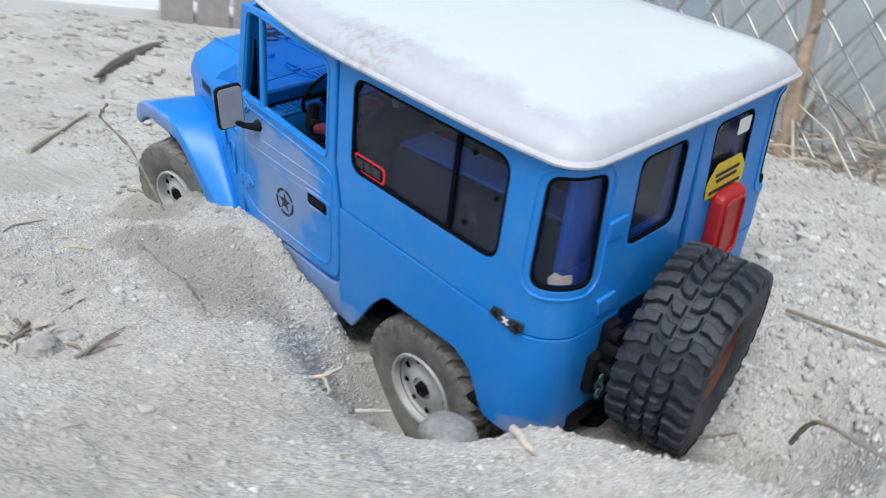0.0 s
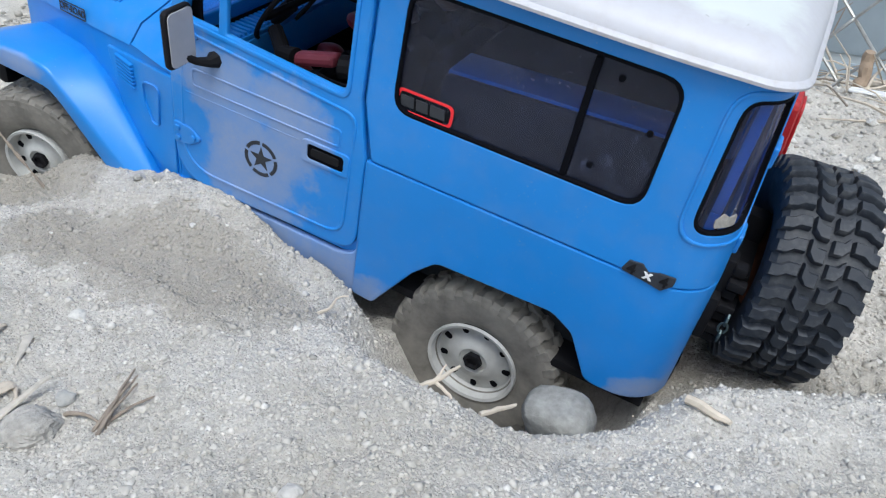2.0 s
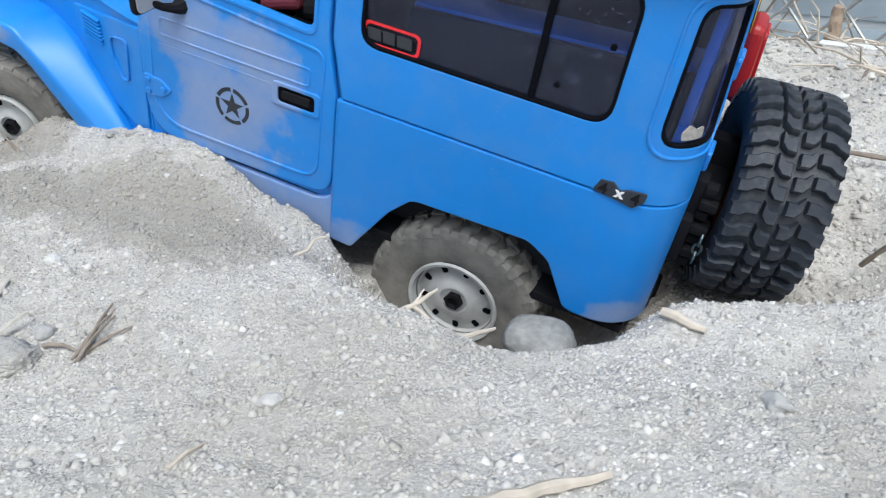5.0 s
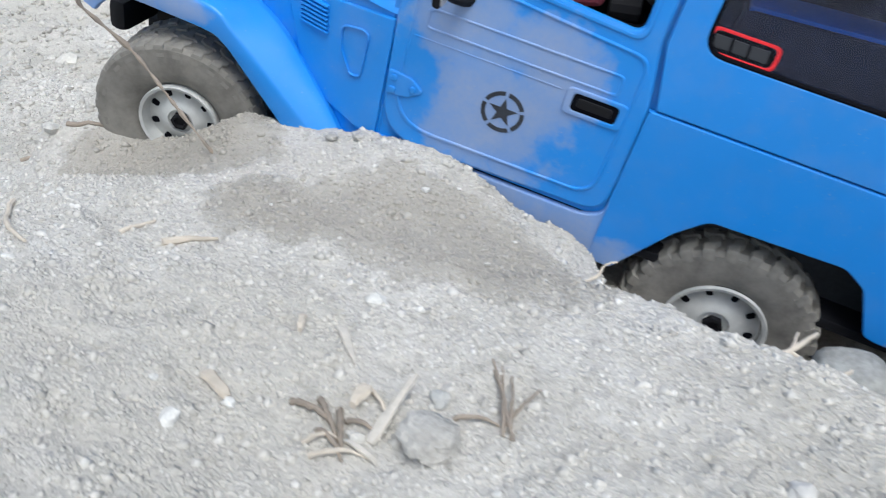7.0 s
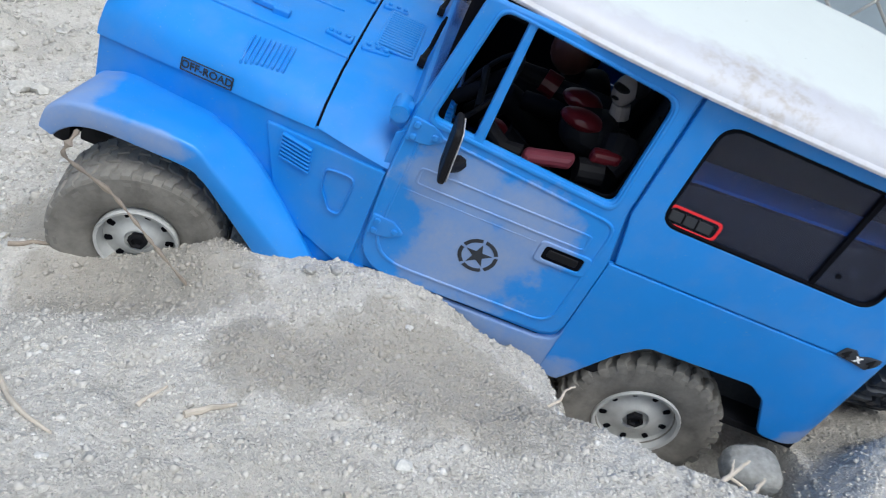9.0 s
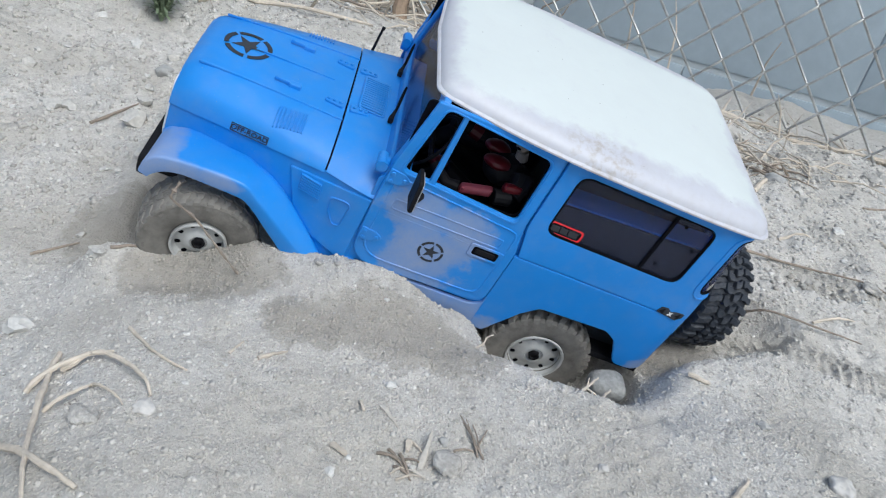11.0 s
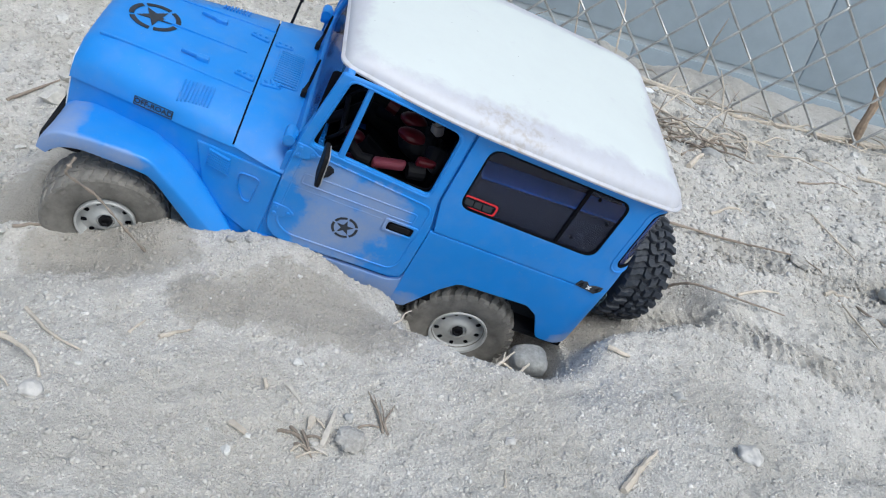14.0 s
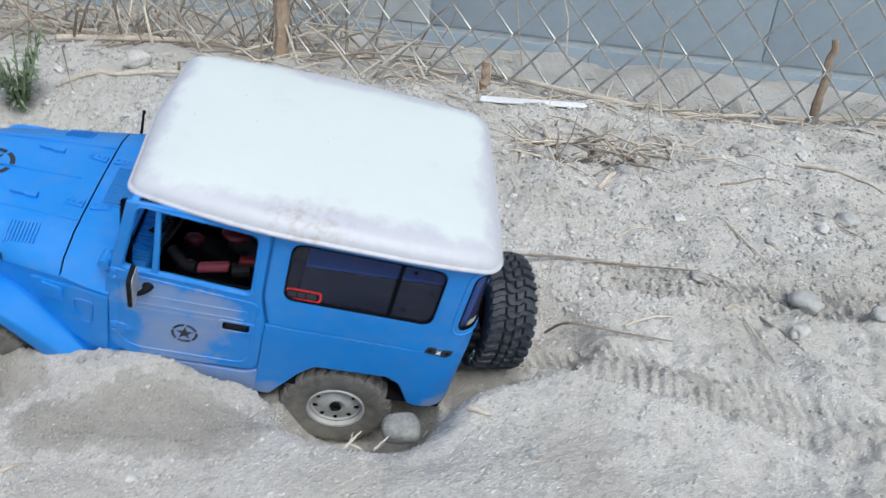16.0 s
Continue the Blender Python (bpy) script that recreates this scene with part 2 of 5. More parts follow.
def black_rubber():
    m, n, b = mat("black_tyre_rubber", 0.6)
    col = blend(n, ramp(n, noise_of(n, 170, 7, 0.7), [(0.50, grey(0)), (0.72, grey(0.30))]), (0.021, 0.026, 0.036), (0.21, 0.21, 0.205))
    n.links.new(col, b.inputs["Base Color"])
    bump(n, b, noise_of(n, 700, 5), 0.3, 0.0006)
    return m


M_TYRE = black_rubber()


def dusty_rubber():
    m, n, b = mat("dusty_rubber", 0.9)
    f = noise_of(n, 120, 6, 0.6)
    col = ramp(n, f, [(0.25, (0.10, 0.093, 0.083)), (0.6, (0.225, 0.212, 0.188))])
    n.links.new(col, b.inputs["Base Color"])
    bump(n, b, noise_of(n, 900, 5), 0.3, 0.0005)
    return m


def dusty_rim():
    m, n, b = mat("dusty_rim", 0.6, 0.1)
    col = ramp(n, noise_of(n, 140, 5, 0.6), [(0.3, (0.40, 0.40, 0.39)), (0.65, (0.54, 0.545, 0.53))])
    n.links.new(col, b.inputs["Base Color"])
    bump(n, b, noise_of(n, 800, 4), 0.15, 0.0004)
    return m


M_DUSTTYRE, M_RIM = dusty_rubber(), dusty_rim()


def glass():
    m = bpy.data.materials.new("tinted_window")
    m.use_nodes = True
    n = m.node_tree
    n.nodes.remove(n.nodes["Principled BSDF"])
    tr = n.nodes.new("ShaderNodeBsdfTransparent")
    tr.inputs[0].default_value = (0.70, 0.74, 0.88, 1)
    gl = n.nodes.new("ShaderNodeBsdfGlossy")
    gl.inputs["Roughness"].default_value = 0.12
    fr = n.nodes.new("ShaderNodeLayerWeight")
    fr.inputs[0].default_value = 0.5
    gloss = calc(n, "ADD", 0.035, calc(n, "MULTIPLY", calc(n, "POWER", fr.outputs["Facing"], 4.0), 0.4))
    mx = n.nodes.new("ShaderNodeMixShader")
    n.links.new(gloss, mx.inputs[0])
    n.links.new(tr.outputs[0], mx.inputs[1])
    n.links.new(gl.outputs[0], mx.inputs[2])
    df = n.nodes.new("ShaderNodeBsdfDiffuse")
    df.inputs[0].default_value = (0.27, 0.31, 0.48, 1)
    mx2 = n.nodes.new("ShaderNodeMixShader")
    dirt = ramp(n, noise_of(n, 300, 7, 0.7), [(0.44, grey(0.01)), (0.58, grey(0.035)), (0.74, grey(0.17))])
    specks = ramp(n, noise_of(n, 1500, 2), [(0.68, grey(0)), (0.72, grey(0.45))])
    dirt = calc(n, "MAXIMUM", dirt, specks)
    n.links.new(dirt, mx2.inputs[0])
    n.links.new(mx.outputs[0], mx2.inputs[1])
    n.links.new(df.outputs[0], mx2.inputs[2])
    n.links.new(mx2.outputs[0], n.nodes["Material Output"].inputs[0])
    return m


M_GLASS = glass()

# ---- mesh helpers ----
MM = 0.001


def to_mesh(name, bm, material, smooth=True):
    bmesh.ops.recalc_face_normals(bm, faces=bm.faces)
    sharp = 13 if bm.faces.layers.int.get("plate") else 38
    me = bpy.data.meshes.new(name)
    bm.to_mesh(me)
    bm.free()
    for mtl in material if isinstance(material, (list, tuple)) else [material]:
        me.materials.append(mtl)
    if smooth:
        me.shade_smooth()
        me.set_sharp_from_angle(angle=radians(sharp))
    return me


def part(name, bm, material, parent, label="", smooth=True):
    ob = new(name, to_mesh(name, bm, material, smooth))
    ob.parent = parent
    if label:
        tagged(ob, label)
    return ob


def thing(name, bm, material, label, category, group="", kind="", smooth=True):
    return tagged(new(name, to_mesh(name, bm, material, smooth)), label, category, group, kind)


def scale_bm(bm, s=MM):
    for v in bm.verts:
        v.co *= s
    return bm


def fillet(pts, radius, steps=5):
    """A closed outline with rounded corners; radius is one number or one for each corner."""
    out, k = [], len(pts)
    for i in range(k):
        r = radius[i] if isinstance(radius, (list, tuple)) else radius
        p, a, b = Vector(pts[i]), Vector(pts[i - 1]), Vector(pts[(i + 1) % k])
        u, w = (a - p).normalized(), (b - p).normalized()
        ang = u.angle(w, 0)
        if r < 0.01 or ang > 3.1:
            out.append(tuple(p))
            continue
        d = min(r / math.tan(ang / 2), (a - p).length * 0.49, (b - p).length * 0.49)
        q0, q1 = p + u * d, p + w * d
        for j in range(steps + 1):
            t = j / steps
            out.append(tuple((1 - t) ** 2 * q0 + 2 * t * (1 - t) * p + t * t * q1))
    return out


def plate(outline, holes=(), thick=1.0, edge=0.3, fine=1, soft=False):
    """A flat plate with holes and softened edges, in u, v, w (w is its thickness, from -thick to 0)."""
    cu = bpy.data.curves.new("plate", "CURVE")
    cu.dimensions, cu.fill_mode = "2D", "BOTH"
    cu.extrude, cu.bevel_depth, cu.bevel_resolution, cu.offset = max(thick / 2 - edge, 0.01), edge, fine, -edge
    for pts in (outline, *holes):
        sp = cu.splines.new("POLY")
        sp.points.add(len(pts) - 1)
        for p, c in zip(sp.points, pts):
            p.co = (c[0], c[1], 0, 1)
        sp.use_cyclic_u = True
    ob = bpy.data.objects.new("plate", cu)
    me = bpy.data.meshes.new_from_object(ob)
    bm = bmesh.new()
    bm.from_mesh(me)
    bpy.data.objects.remove(ob)
    bpy.data.curves.remove(cu)
    bpy.data.meshes.remove(me)
    bmesh.ops.remove_doubles(bm, verts=bm.verts, dist=1e-4)
    if not soft:
        bm.faces.layers.int.new("plate")
    for v in bm.verts:
        v.co.z -= thick / 2
    return bm


def words(text, size, thick=0.3, bold=0.0):
    """Raised lettering in the built-in font, centred, in u, v, w."""
    cu = bpy.data.curves.new("words", "FONT")
    cu.body, cu.size, cu.extrude, cu.offset = text, size, thick / 2, bold
    cu.align_x, cu.align_y = "CENTER", "CENTER"
    ob = bpy.data.objects.new("words", cu)
    me = bpy.data.meshes.new_from_object(ob)
    bm = bmesh.new()
    bm.from_mesh(me)
    bpy.data.objects.remove(ob)
    bpy.data.curves.remove(cu)
    bpy.data.meshes.remove(me)
    return bm


def cuts(bm, values, axis=0):
    no = [0, 0, 0]
    no[axis] = 1
    for c in values:
        co = [0, 0, 0]
        co[axis] = c
        bmesh.ops.bisect_plane(bm, geom=[*bm.verts, *bm.edges, *bm.faces], plane_co=co, plane_no=no, dist=1e-5)
    return bm


def moved(bm, f):
    for v in bm.verts:
        v.co = Vector(f(*v.co))
    return bm


def join(*bms):
    out = bms[0]
    for b in bms[1:]:
        me = bpy.data.meshes.new("join")
        b.to_mesh(me)
        b.free()
        out.from_mesh(me)
        bpy.data.meshes.remove(me)
    return out


def tinted(bm, index):
    for f in bm.faces:
        f.material_index = index
    return bm


def box(x0, x1, y0, y1, z0, z1, edge=0.0):
    bm = bmesh.new()
    bmesh.ops.create_cube(bm, size=1)
    for v in bm.verts:
        v.co = Vector(((x0 + x1) / 2 + v.co.x * (x1 - x0), (y0 + y1) / 2 + v.co.y * (y1 - y0), (z0 + z1) / 2 + v.co.z * (z1 - z0)))
    if edge:
        bmesh.ops.bevel(bm, geom=list(bm.edges), offset=edge, segments=2, affect="EDGES", profile=0.6)
    return bm


def tube(points, radius, sides=8, taper=None):
    """A round bar along points; radius may be one number or one per point."""
    bm = bmesh.new()
    pts = [Vector(p) for p in points]
    rings = []
    prev = None
    for i, p in enumerate(pts):
        d = (pts[min(i + 1, len(pts) - 1)] - pts[max(i - 1, 0)]).normalized()
        ref = prev if prev is not None else (Vector((0, 0, 1)) if abs(d.z) < 0.9 else Vector((1, 0, 0)))
        a = (ref - d * ref.dot(d)).normalized()
        prev = a
        b = d.cross(a)
        r = radius[i] if isinstance(radius, (list, tuple)) else radius
        rings.append([bm.verts.new(p + (a * math.cos(2 * math.pi * k / sides) + b * math.sin(2 * math.pi * k / sides)) * r) for k in range(sides)])
    for r0, r1 in zip(rings, rings[1:]):
        for k in range(sides):
            bm.faces.new((r0[k], r0[(k + 1) % sides], r1[(k + 1) % sides], r1[k]))
    bm.faces.new(rings[0])
    bm.faces.new(rings[-1])
    return bm


def lathe(profile, sides=48, axis="y"):
    """A turned shape from (radius, along) pairs round the y axis."""
    bm = bmesh.new()
    rings = []
    for r, h in profile:
        if r < 1e-6:
            rings.append([bm.verts.new((0, h, 0))])
        else:
            rings.append([bm.verts.new((r * math.cos(2 * math.pi * k / sides), h, r * math.sin(2 * math.pi * k / sides))) for k in range(sides)])
    for a, b in zip(rings, rings[1:]):
        for k in range(sides):
            if len(a) == 1 and len(b) == 1:
                continue
            if len(a) == 1:
                bm.faces.new((a[0], b[(k + 1) % sides], b[k]))
            elif len(b) == 1:
                bm.faces.new((a[k], a[(k + 1) % sides], b[0]))
            else:
                bm.faces.new((a[k], a[(k + 1) % sides], b[(k + 1) % sides], b[k]))
    return bm


def loft(sections, close_ends=True, cyclic=True):
    bm = bmesh.new()
    rows = [[bm.verts.new(p) for p in s] for s in sections]
    for a, b in zip(rows, rows[1:]):
        k = len(a)
        for i in range(k if cyclic else k - 1):
            bm.faces.new((a[i], a[(i + 1) % k], b[(i + 1) % k], b[i]))
    if close_ends:
        bm.faces.new(rows[0])
        bm.faces.new(rows[-1])
    return bm


def rock(size, seed, rough=0.18, sub=3, grit=0.28):
    bm = bmesh.new()
    bmesh.ops.create_icosphere(bm, subdivisions=sub, radius=1)
    off = Vector((seed * 3.1, seed * 1.7, seed * 0.9))
    for v in bm.verts:
        k = 1 + rough * noise.noise(v.co * 1.1 + off) * 2 + rough * 0.5 * noise.noise(v.co * 2.7 + off) + rough * grit * noise.noise(v.co * 6.5 + off)
        v.co = Vector((v.co.x * size[0], v.co.y * size[1], v.co.z * size[2])) * k
    return bm

# ---- ground ----
CAR = Matrix(((-0.9818, -0.0444, 0.1846, 0.00226), (0.0, -0.9723, -0.2339, 0.04959), (0.1899, -0.2297, 0.9546, 0.07171), (0, 0, 0, 1)))


def ss(a, b, x):
    t = np.clip((np.asarray(x, float) - a) / (b - a), 0, 1)
    return t * t * (3 - 2 * t)


def hill(x, y, cx, cy, sx_, sy_):
    return np.exp(-((x - cx) / sx_) ** 2 - ((y - cy) / sy_) ** 2)


RNG = np.random.RandomState(7)
LATTICE = RNG.rand(512, 512)


def lumps(x, y, size):
    """Smooth random relief, 0 to 1, with lumps of the given size in metres."""
    u, v = np.asarray(x, float) / size + 911.3, np.asarray(y, float) / size + 377.7
    i, j = np.floor(u).astype(int), np.floor(v).astype(int)
    a, b = u - i, v - j
    a, b = a * a * (3 - 2 * a), b * b * (3 - 2 * b)
    g = lambda p, q: LATTICE[p % 512, q % 512]
    return (g(i, j) * (1 - a) + g(i + 1, j) * a) * (1 - b) + (g(i, j + 1) * (1 - a) + g(i + 1, j + 1) * a) * b


def broad(x, y):
    """The lie of the sand without its grain: slope, mound, wheel pits and ruts."""
    z = 0.091 + 0.022 * ss(-0.08, 0.22, y) - 0.024 * ss(0.26, 0.50, y + 0.3 * (x - 0.3))
    z = z - 0.030 * ss(-0.145, -0.235, x) * ss(0.5, 0.1, y)
    z = z - 0.012 * hill(x, y, 0.20, -0.06, 0.07, 0.05)
    z = z + 0.0105 * hill(x, y, -0.095, -0.016, 0.038, 0.030)
    z = z - 0.0060 * hill(x, y, 0.082, -0.046, 0.035, 0.028)
    z = z - 0.0065 * hill(x, y, -0.152, -0.026, 0.030, 0.020) + 0.0012 * hill(x, y, -0.140, -0.052, 0.03, 0.010)
    r = np.hypot((x - 0.014) / np.where(x < 0.014, 0.049, 0.052), (y + 0.005) / 0.053)
    z = z - 0.060 * (1 - ss(0.3, 1.15, r)) - 0.006 * hill(x, y, -0.050, -0.008, 0.018, 0.030)
    z = z - 0.010 * hill(x, y, -0.180, 0.020, 0.024, 0.030)
    z = z - 0.010 * hill(x, y, 0.09, 0.025, 0.045, 0.035)
    z = z + 0.022 * hill(x, y, 0.37, 0.50, 0.09, 0.05)
    z = z - 0.0045 * hill(x, y, -0.163, -0.021, 0.020, 0.013)
    z = z - 0.020 * hill(x, y, -0.1905, 0.007, 0.010, 0.014)
    # a shallow dip in front of the mound, and a slip scooped from its face with a ledge along the foot
    z = z - 0.0105 * hill(x, y, -0.060, -0.125, 0.052, 0.036)
    u = y + 0.0595 + 0.10 * (x + 0.075) + 0.006 * (lumps(x, y, 0.016) - 0.5)
    z = z - 0.0034 * ss(0.0, 0.0028, u) * ss(0.042, 0.012, u) * ss(-0.110, -0.100, x + 0.25 * u) * ss(-0.036, -0.056, x)
    z = z - 0.0042 * hill(x, y, 0.052, -0.045, 0.018, 0.016)
    # hollow under the tangle of straw
    z = z - 0.011 * hill(x, y, 0.178, 0.232, 0.034, 0.022)
    z = z - 0.0065 * hill(x, y, 0.038, -0.061, 0.020, 0.014)
    # the trench that the rear wheel has dug out behind itself
    along = (x - 0.038) * 0.958 + (y + 0.004) * 0.285
    across = (y + 0.004) * 0.958 - (x - 0.038) * 0.285
    k = np.clip(along / 0.078, 0, 1)
    away = np.hypot(along - 0.078 * k, np.where(across > 0, across * 0.55, across))
    z = z - np.maximum(0, z - 0.066 - 0.012 * k) * (1 - ss(0.008, 0.033 - 0.006 * k, away))
    z = z - 0.0085 * hill(x, y, -0.032, -0.031, 0.015, 0.015)
    z = z + 0.0068 * hill(x, y, -0.173, -0.015, 0.016, 0.013)
    under = ss(-0.016, -0.002, y + 0.06 * (x + 0.08)) * ss(0.115, 0.098, y) * ss(0.075, 0.05, x) * ss(-0.21, -0.19, x)
    z = z + 0.016 * hill(x, y, -0.193, -0.016, 0.014, 0.014) + 0.0085 * hill(x, y, -0.135, -0.017, 0.014, 0.011) + 0.003 * hill(x, y, -0.152, -0.018, 0.010, 0.008)
    return z * (1 - under) + np.minimum(z, 0.066) * under


def ground_z(x, y):
    x, y = np.asarray(x, float), np.asarray(y, float)
    z = broad(x, y)
    near_ = ss(0.9, 0.3, np.hypot(x, y + 0.02))
    z = z + 0.010 * (lumps(x, y, 0.11) - 0.5) * ss(0.10, 0.28, np.hypot(x, y + 0.02))
    rough = 0.5 + 1.35 * np.maximum(ss(0.02, 0.16, y), 0.75 * ss(0.09, 0.17, x))
    z = z + 0.0085 * (lumps(x + 9, y, 0.05) - 0.5) * np.maximum(ss(0.10, 0.2, y), ss(0.12, 0.2, x))
    crust = np.maximum(ss(0.06, 0.17, y), ss(0.10, 0.20, x + 0.5 * y))
    ridged = lambda size, shift: 1 - np.abs(2 * lumps(x + shift, y - shift, size) - 1)
    z = z + crust * (0.0070 * (ridged(0.034, 2.0) - 0.5) * lumps(x + 4, y, 0.09) + 0.0042 * (ridged(0.013, 6.0) - 0.5) * lumps(x, y + 8, 0.05) ** 1.5 + 0.0030 * (ridged(0.0058, 7.0) - 0.5) * lumps(x + 2, y, 0.03))
    z = z + 0.0042 * rough * (lumps(x + 3, y, 0.026) - 0.5) + 0.0024 * rough * (lumps(x, y + 5, 0.011) - 0.5)
    z = z + near_ * (0.0013 * (lumps(x, y, 0.0060) - 0.5) + 0.0009 * (lumps(x + 1, y, 0.0024) - 0.5))
    for cy, x0, slope in ((0.0150, 0.092, 0.43), (0.080, 0.125, 0.22)):
        off = (y - cy + slope * (x - 0.1) - 0.002 * np.sin(x * 40)) / (1 + slope * slope) ** 0.5
        rut = ss(0.017, 0.010, np.abs(off)) * ss(x0, x0 + 0.02, x) * ss(0.50, 0.34, x)
        lug = (1.0 * np.clip(2.2 * np.sin(x * 1150 + np.sign(off) * 1.6 + np.abs(off) * 260), -1, 1) + 0.7 * (lumps(x, y, 0.0030) - 0.5)) * (0.45 + 1.0 * lumps(x, y, 0.02))
        z = z + rut * (-0.0024 + 0.0008 * lug) + 0.0016 * np.exp(-((np.abs(off) - 0.019) / 0.004) ** 2) * ss(x0, x0 + 0.02, x) * ss(0.42, 0.30, x)
    z = z + 0.25 * (lumps(x, y, 3.0) - 0.5) * ss(1.5, 6.0, np.hypot(x, y))
    return z


def spread(lo, hi, step, far):
    inner = np.arange(lo, hi, step)
    out, d, x = [], step, hi
    while x < far:
        out.append(x)
        d *= 1.16
        x += d
    right = np.array(out)
    out, d, x = [], step, lo - step
    while x > -far:
        out.append(x)
        d *= 1.16
        x -= d
    return np.concatenate([np.array(out)[::-1], inner, right])


gx, gy = spread(-0.28, 0.36, 0.0010, 400), spread(-0.28, 0.30, 0.0010, 400)
GX, GY = np.meshgrid(gx, gy)
co = np.stack([GX, GY, ground_z(GX, GY)], -1).reshape(-1, 3)
nx, ny = len(gx), len(gy)
idx = np.arange(nx * ny).reshape(ny, nx)
quads = np.stack([idx[:-1, :-1], idx[:-1, 1:], idx[1:, 1:], idx[1:, :-1]], -1).reshape(-1, 4)
me = bpy.data.meshes.new("ground")
me.vertices.add(len(co))
me.vertices.foreach_set("co", co.astype(np.float32).ravel())
me.loops.add(quads.size)
me.loops.foreach_set("vertex_index", quads.astype(np.int32).ravel())
me.polygons.add(len(quads))
me.polygons.foreach_set("loop_start", np.arange(0, quads.size, 4, dtype=np.int32))
me.update(calc_edges=True)
me.shade_smooth()
me.materials.append(M_SAND)
ground = tagged(new("ground", me), "pale grey coarse sand dug into pits and mounds", "ground", kind="structure")


def gz(x, y):
    return float(ground_z(x, y))


# ---- wall and fence ----
TURN = -0.28
WALL_AT = Vector((0.35, 0.575, 0.0))
WALL_M = Matrix.Translation(WALL_AT) @ Matrix.Rotation(TURN, 4, "Z")
BL, BH, JOINT, Z0 = 0.39, 0.19, 0.007, 0.108
bm = box(-4.0, 4.0, 0.003, 0.19, -0.26, 1.5)
wall = new("wall_north", to_mesh("wall_north", bm, M_MORTAR, False))
wall.matrix_world = WALL_M
tagged(wall, "blue-grey painted concrete block wall with pale joints", "wall", kind="structure")
bm = box(-BL / 2 + JOINT / 2, BL / 2 - JOINT / 2, 0.0, 0.05, -BH / 2 + JOINT / 2, BH / 2 - JOINT / 2, 0.004)
bm = moved(bm, lambda x, y, z: (x * (BL - 0.0012) / (BL - JOINT), y, z))
block_me = to_mesh("block", bm, M_BLOCK)
pale_me = block_me.copy()
pale_me.materials[0] = M_BLOCKPALE
for row in range(-2, 5):
    for k in range(-6, 7):
        bx = k * BL + (BL / 2 if row % 2 else 0) - 0.08
        ob = new("block", pale_me if (row == 0 and k == -1) else block_me)
        ob.parent = wall
        ob.location = (bx, 0.0, Z0 + BH / 2 + row * BH)

FENCE_AT, FTURN, FH, FV = Vector((0.3241, 0.3789, 0.1744)), -0.2919, 0.0405, 0.0449
fence = new("chain_link_fence")
fence.matrix_world = Matrix.Translation(FENCE_AT) @ Matrix.Rotation(FTURN, 4, "Z")
tagged(fence, "galvanised steel chain-link fence with diamond mesh", "fence")
lo_, hi_ = -3, 9


def wire(flip):
    pts = []
    for k in range(lo_ * 2, hi_ * 2):
        a, b = (0, 1) if (k % 2 == 0) != flip else (1, 0)
        rise = b > a
        for t in (0.0, 0.08, 0.5, 0.92):
            x = (a + (b - a) * t) * FH / 2
            depth = 0.0016 * (-1 if rise else 1) * (0.0 if t == 0.0 else 0.9 if t in (0.08, 0.92) else 1.0)
            pts.append((x + (0.0007 if b > a else -0.0007) * 0, depth, (k + t) * FV / 2))
    return to_mesh("wire", tube(pts, 0.00125, 6), M_WIRE)


wire_a, wire_b = wire(False), wire(True)
for k in range(-62, 50):
    ob = new("wire", wire_a if k % 2 == 0 else wire_b)
    ob.parent = fence
    ob.location = (k * FH / 2, 0, 0)

# ---- toy truck ----
truck = new("toy_truck")
truck.matrix_world = CAR
tagged(truck, "blue plastic toy off-road truck with white roof, stuck in sand", "toy truck")
B = 59.5


def tuck(y, z):
    return y - max(0.0, z - 62) * 0.045


def on_side(bm, y=B, sign=1):
    """Lays a plate (u forward, v up) on the flank."""
    return scale_bm(moved(bm, lambda u, v, w: (u, sign * (tuck(y, v) + w), v)))


RC = 14.0


def lean(z):
    """How far the tail has come forward at a height: it leans in above the belt line."""
    return max(0.0, z - 64) * 0.072


def wrap(bm, y=B, sign=1, out=0.0):
    """Lays a plate on the flank and bends it round the rear corner on to the tail."""
    a0, cx, arc = -54.0 + RC, -54.0 + RC, RC * math.pi / 2

    def f(u, v, w):
        yy = tuck(y, v) - RC
        w += out
        if u >= a0:
            return (u, sign * (yy + RC + w), v)
        s = a0 - u
        if s < arc:
            t = s / RC
            return (cx - (RC + w) * math.sin(t) + lean(v) * math.sin(t) ** 2, sign * (yy + (RC + w) * math.cos(t)), v)
        return (cx - RC - w + lean(v), sign * (yy - (s - arc)), v)

    cuts(bm, [a0 - arc * k / 10 for k in range(11)])
    return scale_bm(moved(bm, f))


TAIL = -54.0 + RC - RC * math.pi / 2


def u_of(y):
    """Where on the wrapped plate the tail's place y lies (y from the middle)."""
    return TAIL - (B - 2.2 - RC - y)


def ring(outline, inner, thick, edge=0.2):
    return plate(outline, [inner], thick, edge)


def rect(u0, u1, v0, v1, r, steps=5):
    return fillet([(u0, v0), (u1, v0), (u1, v1), (u0, v1)], r, steps)


ARCH = [(38, 14.5), (31, 14.2), (20, 31.5), (13.5, 38.5), (-20, 39.8), (-26.5, 36), (-33.5, 23.2), (-36.5, 22.6)]
WINDOW = [(33.2, 77.5), (33.2, 108.5), (-31, 108.5), (-31, 77.5)]


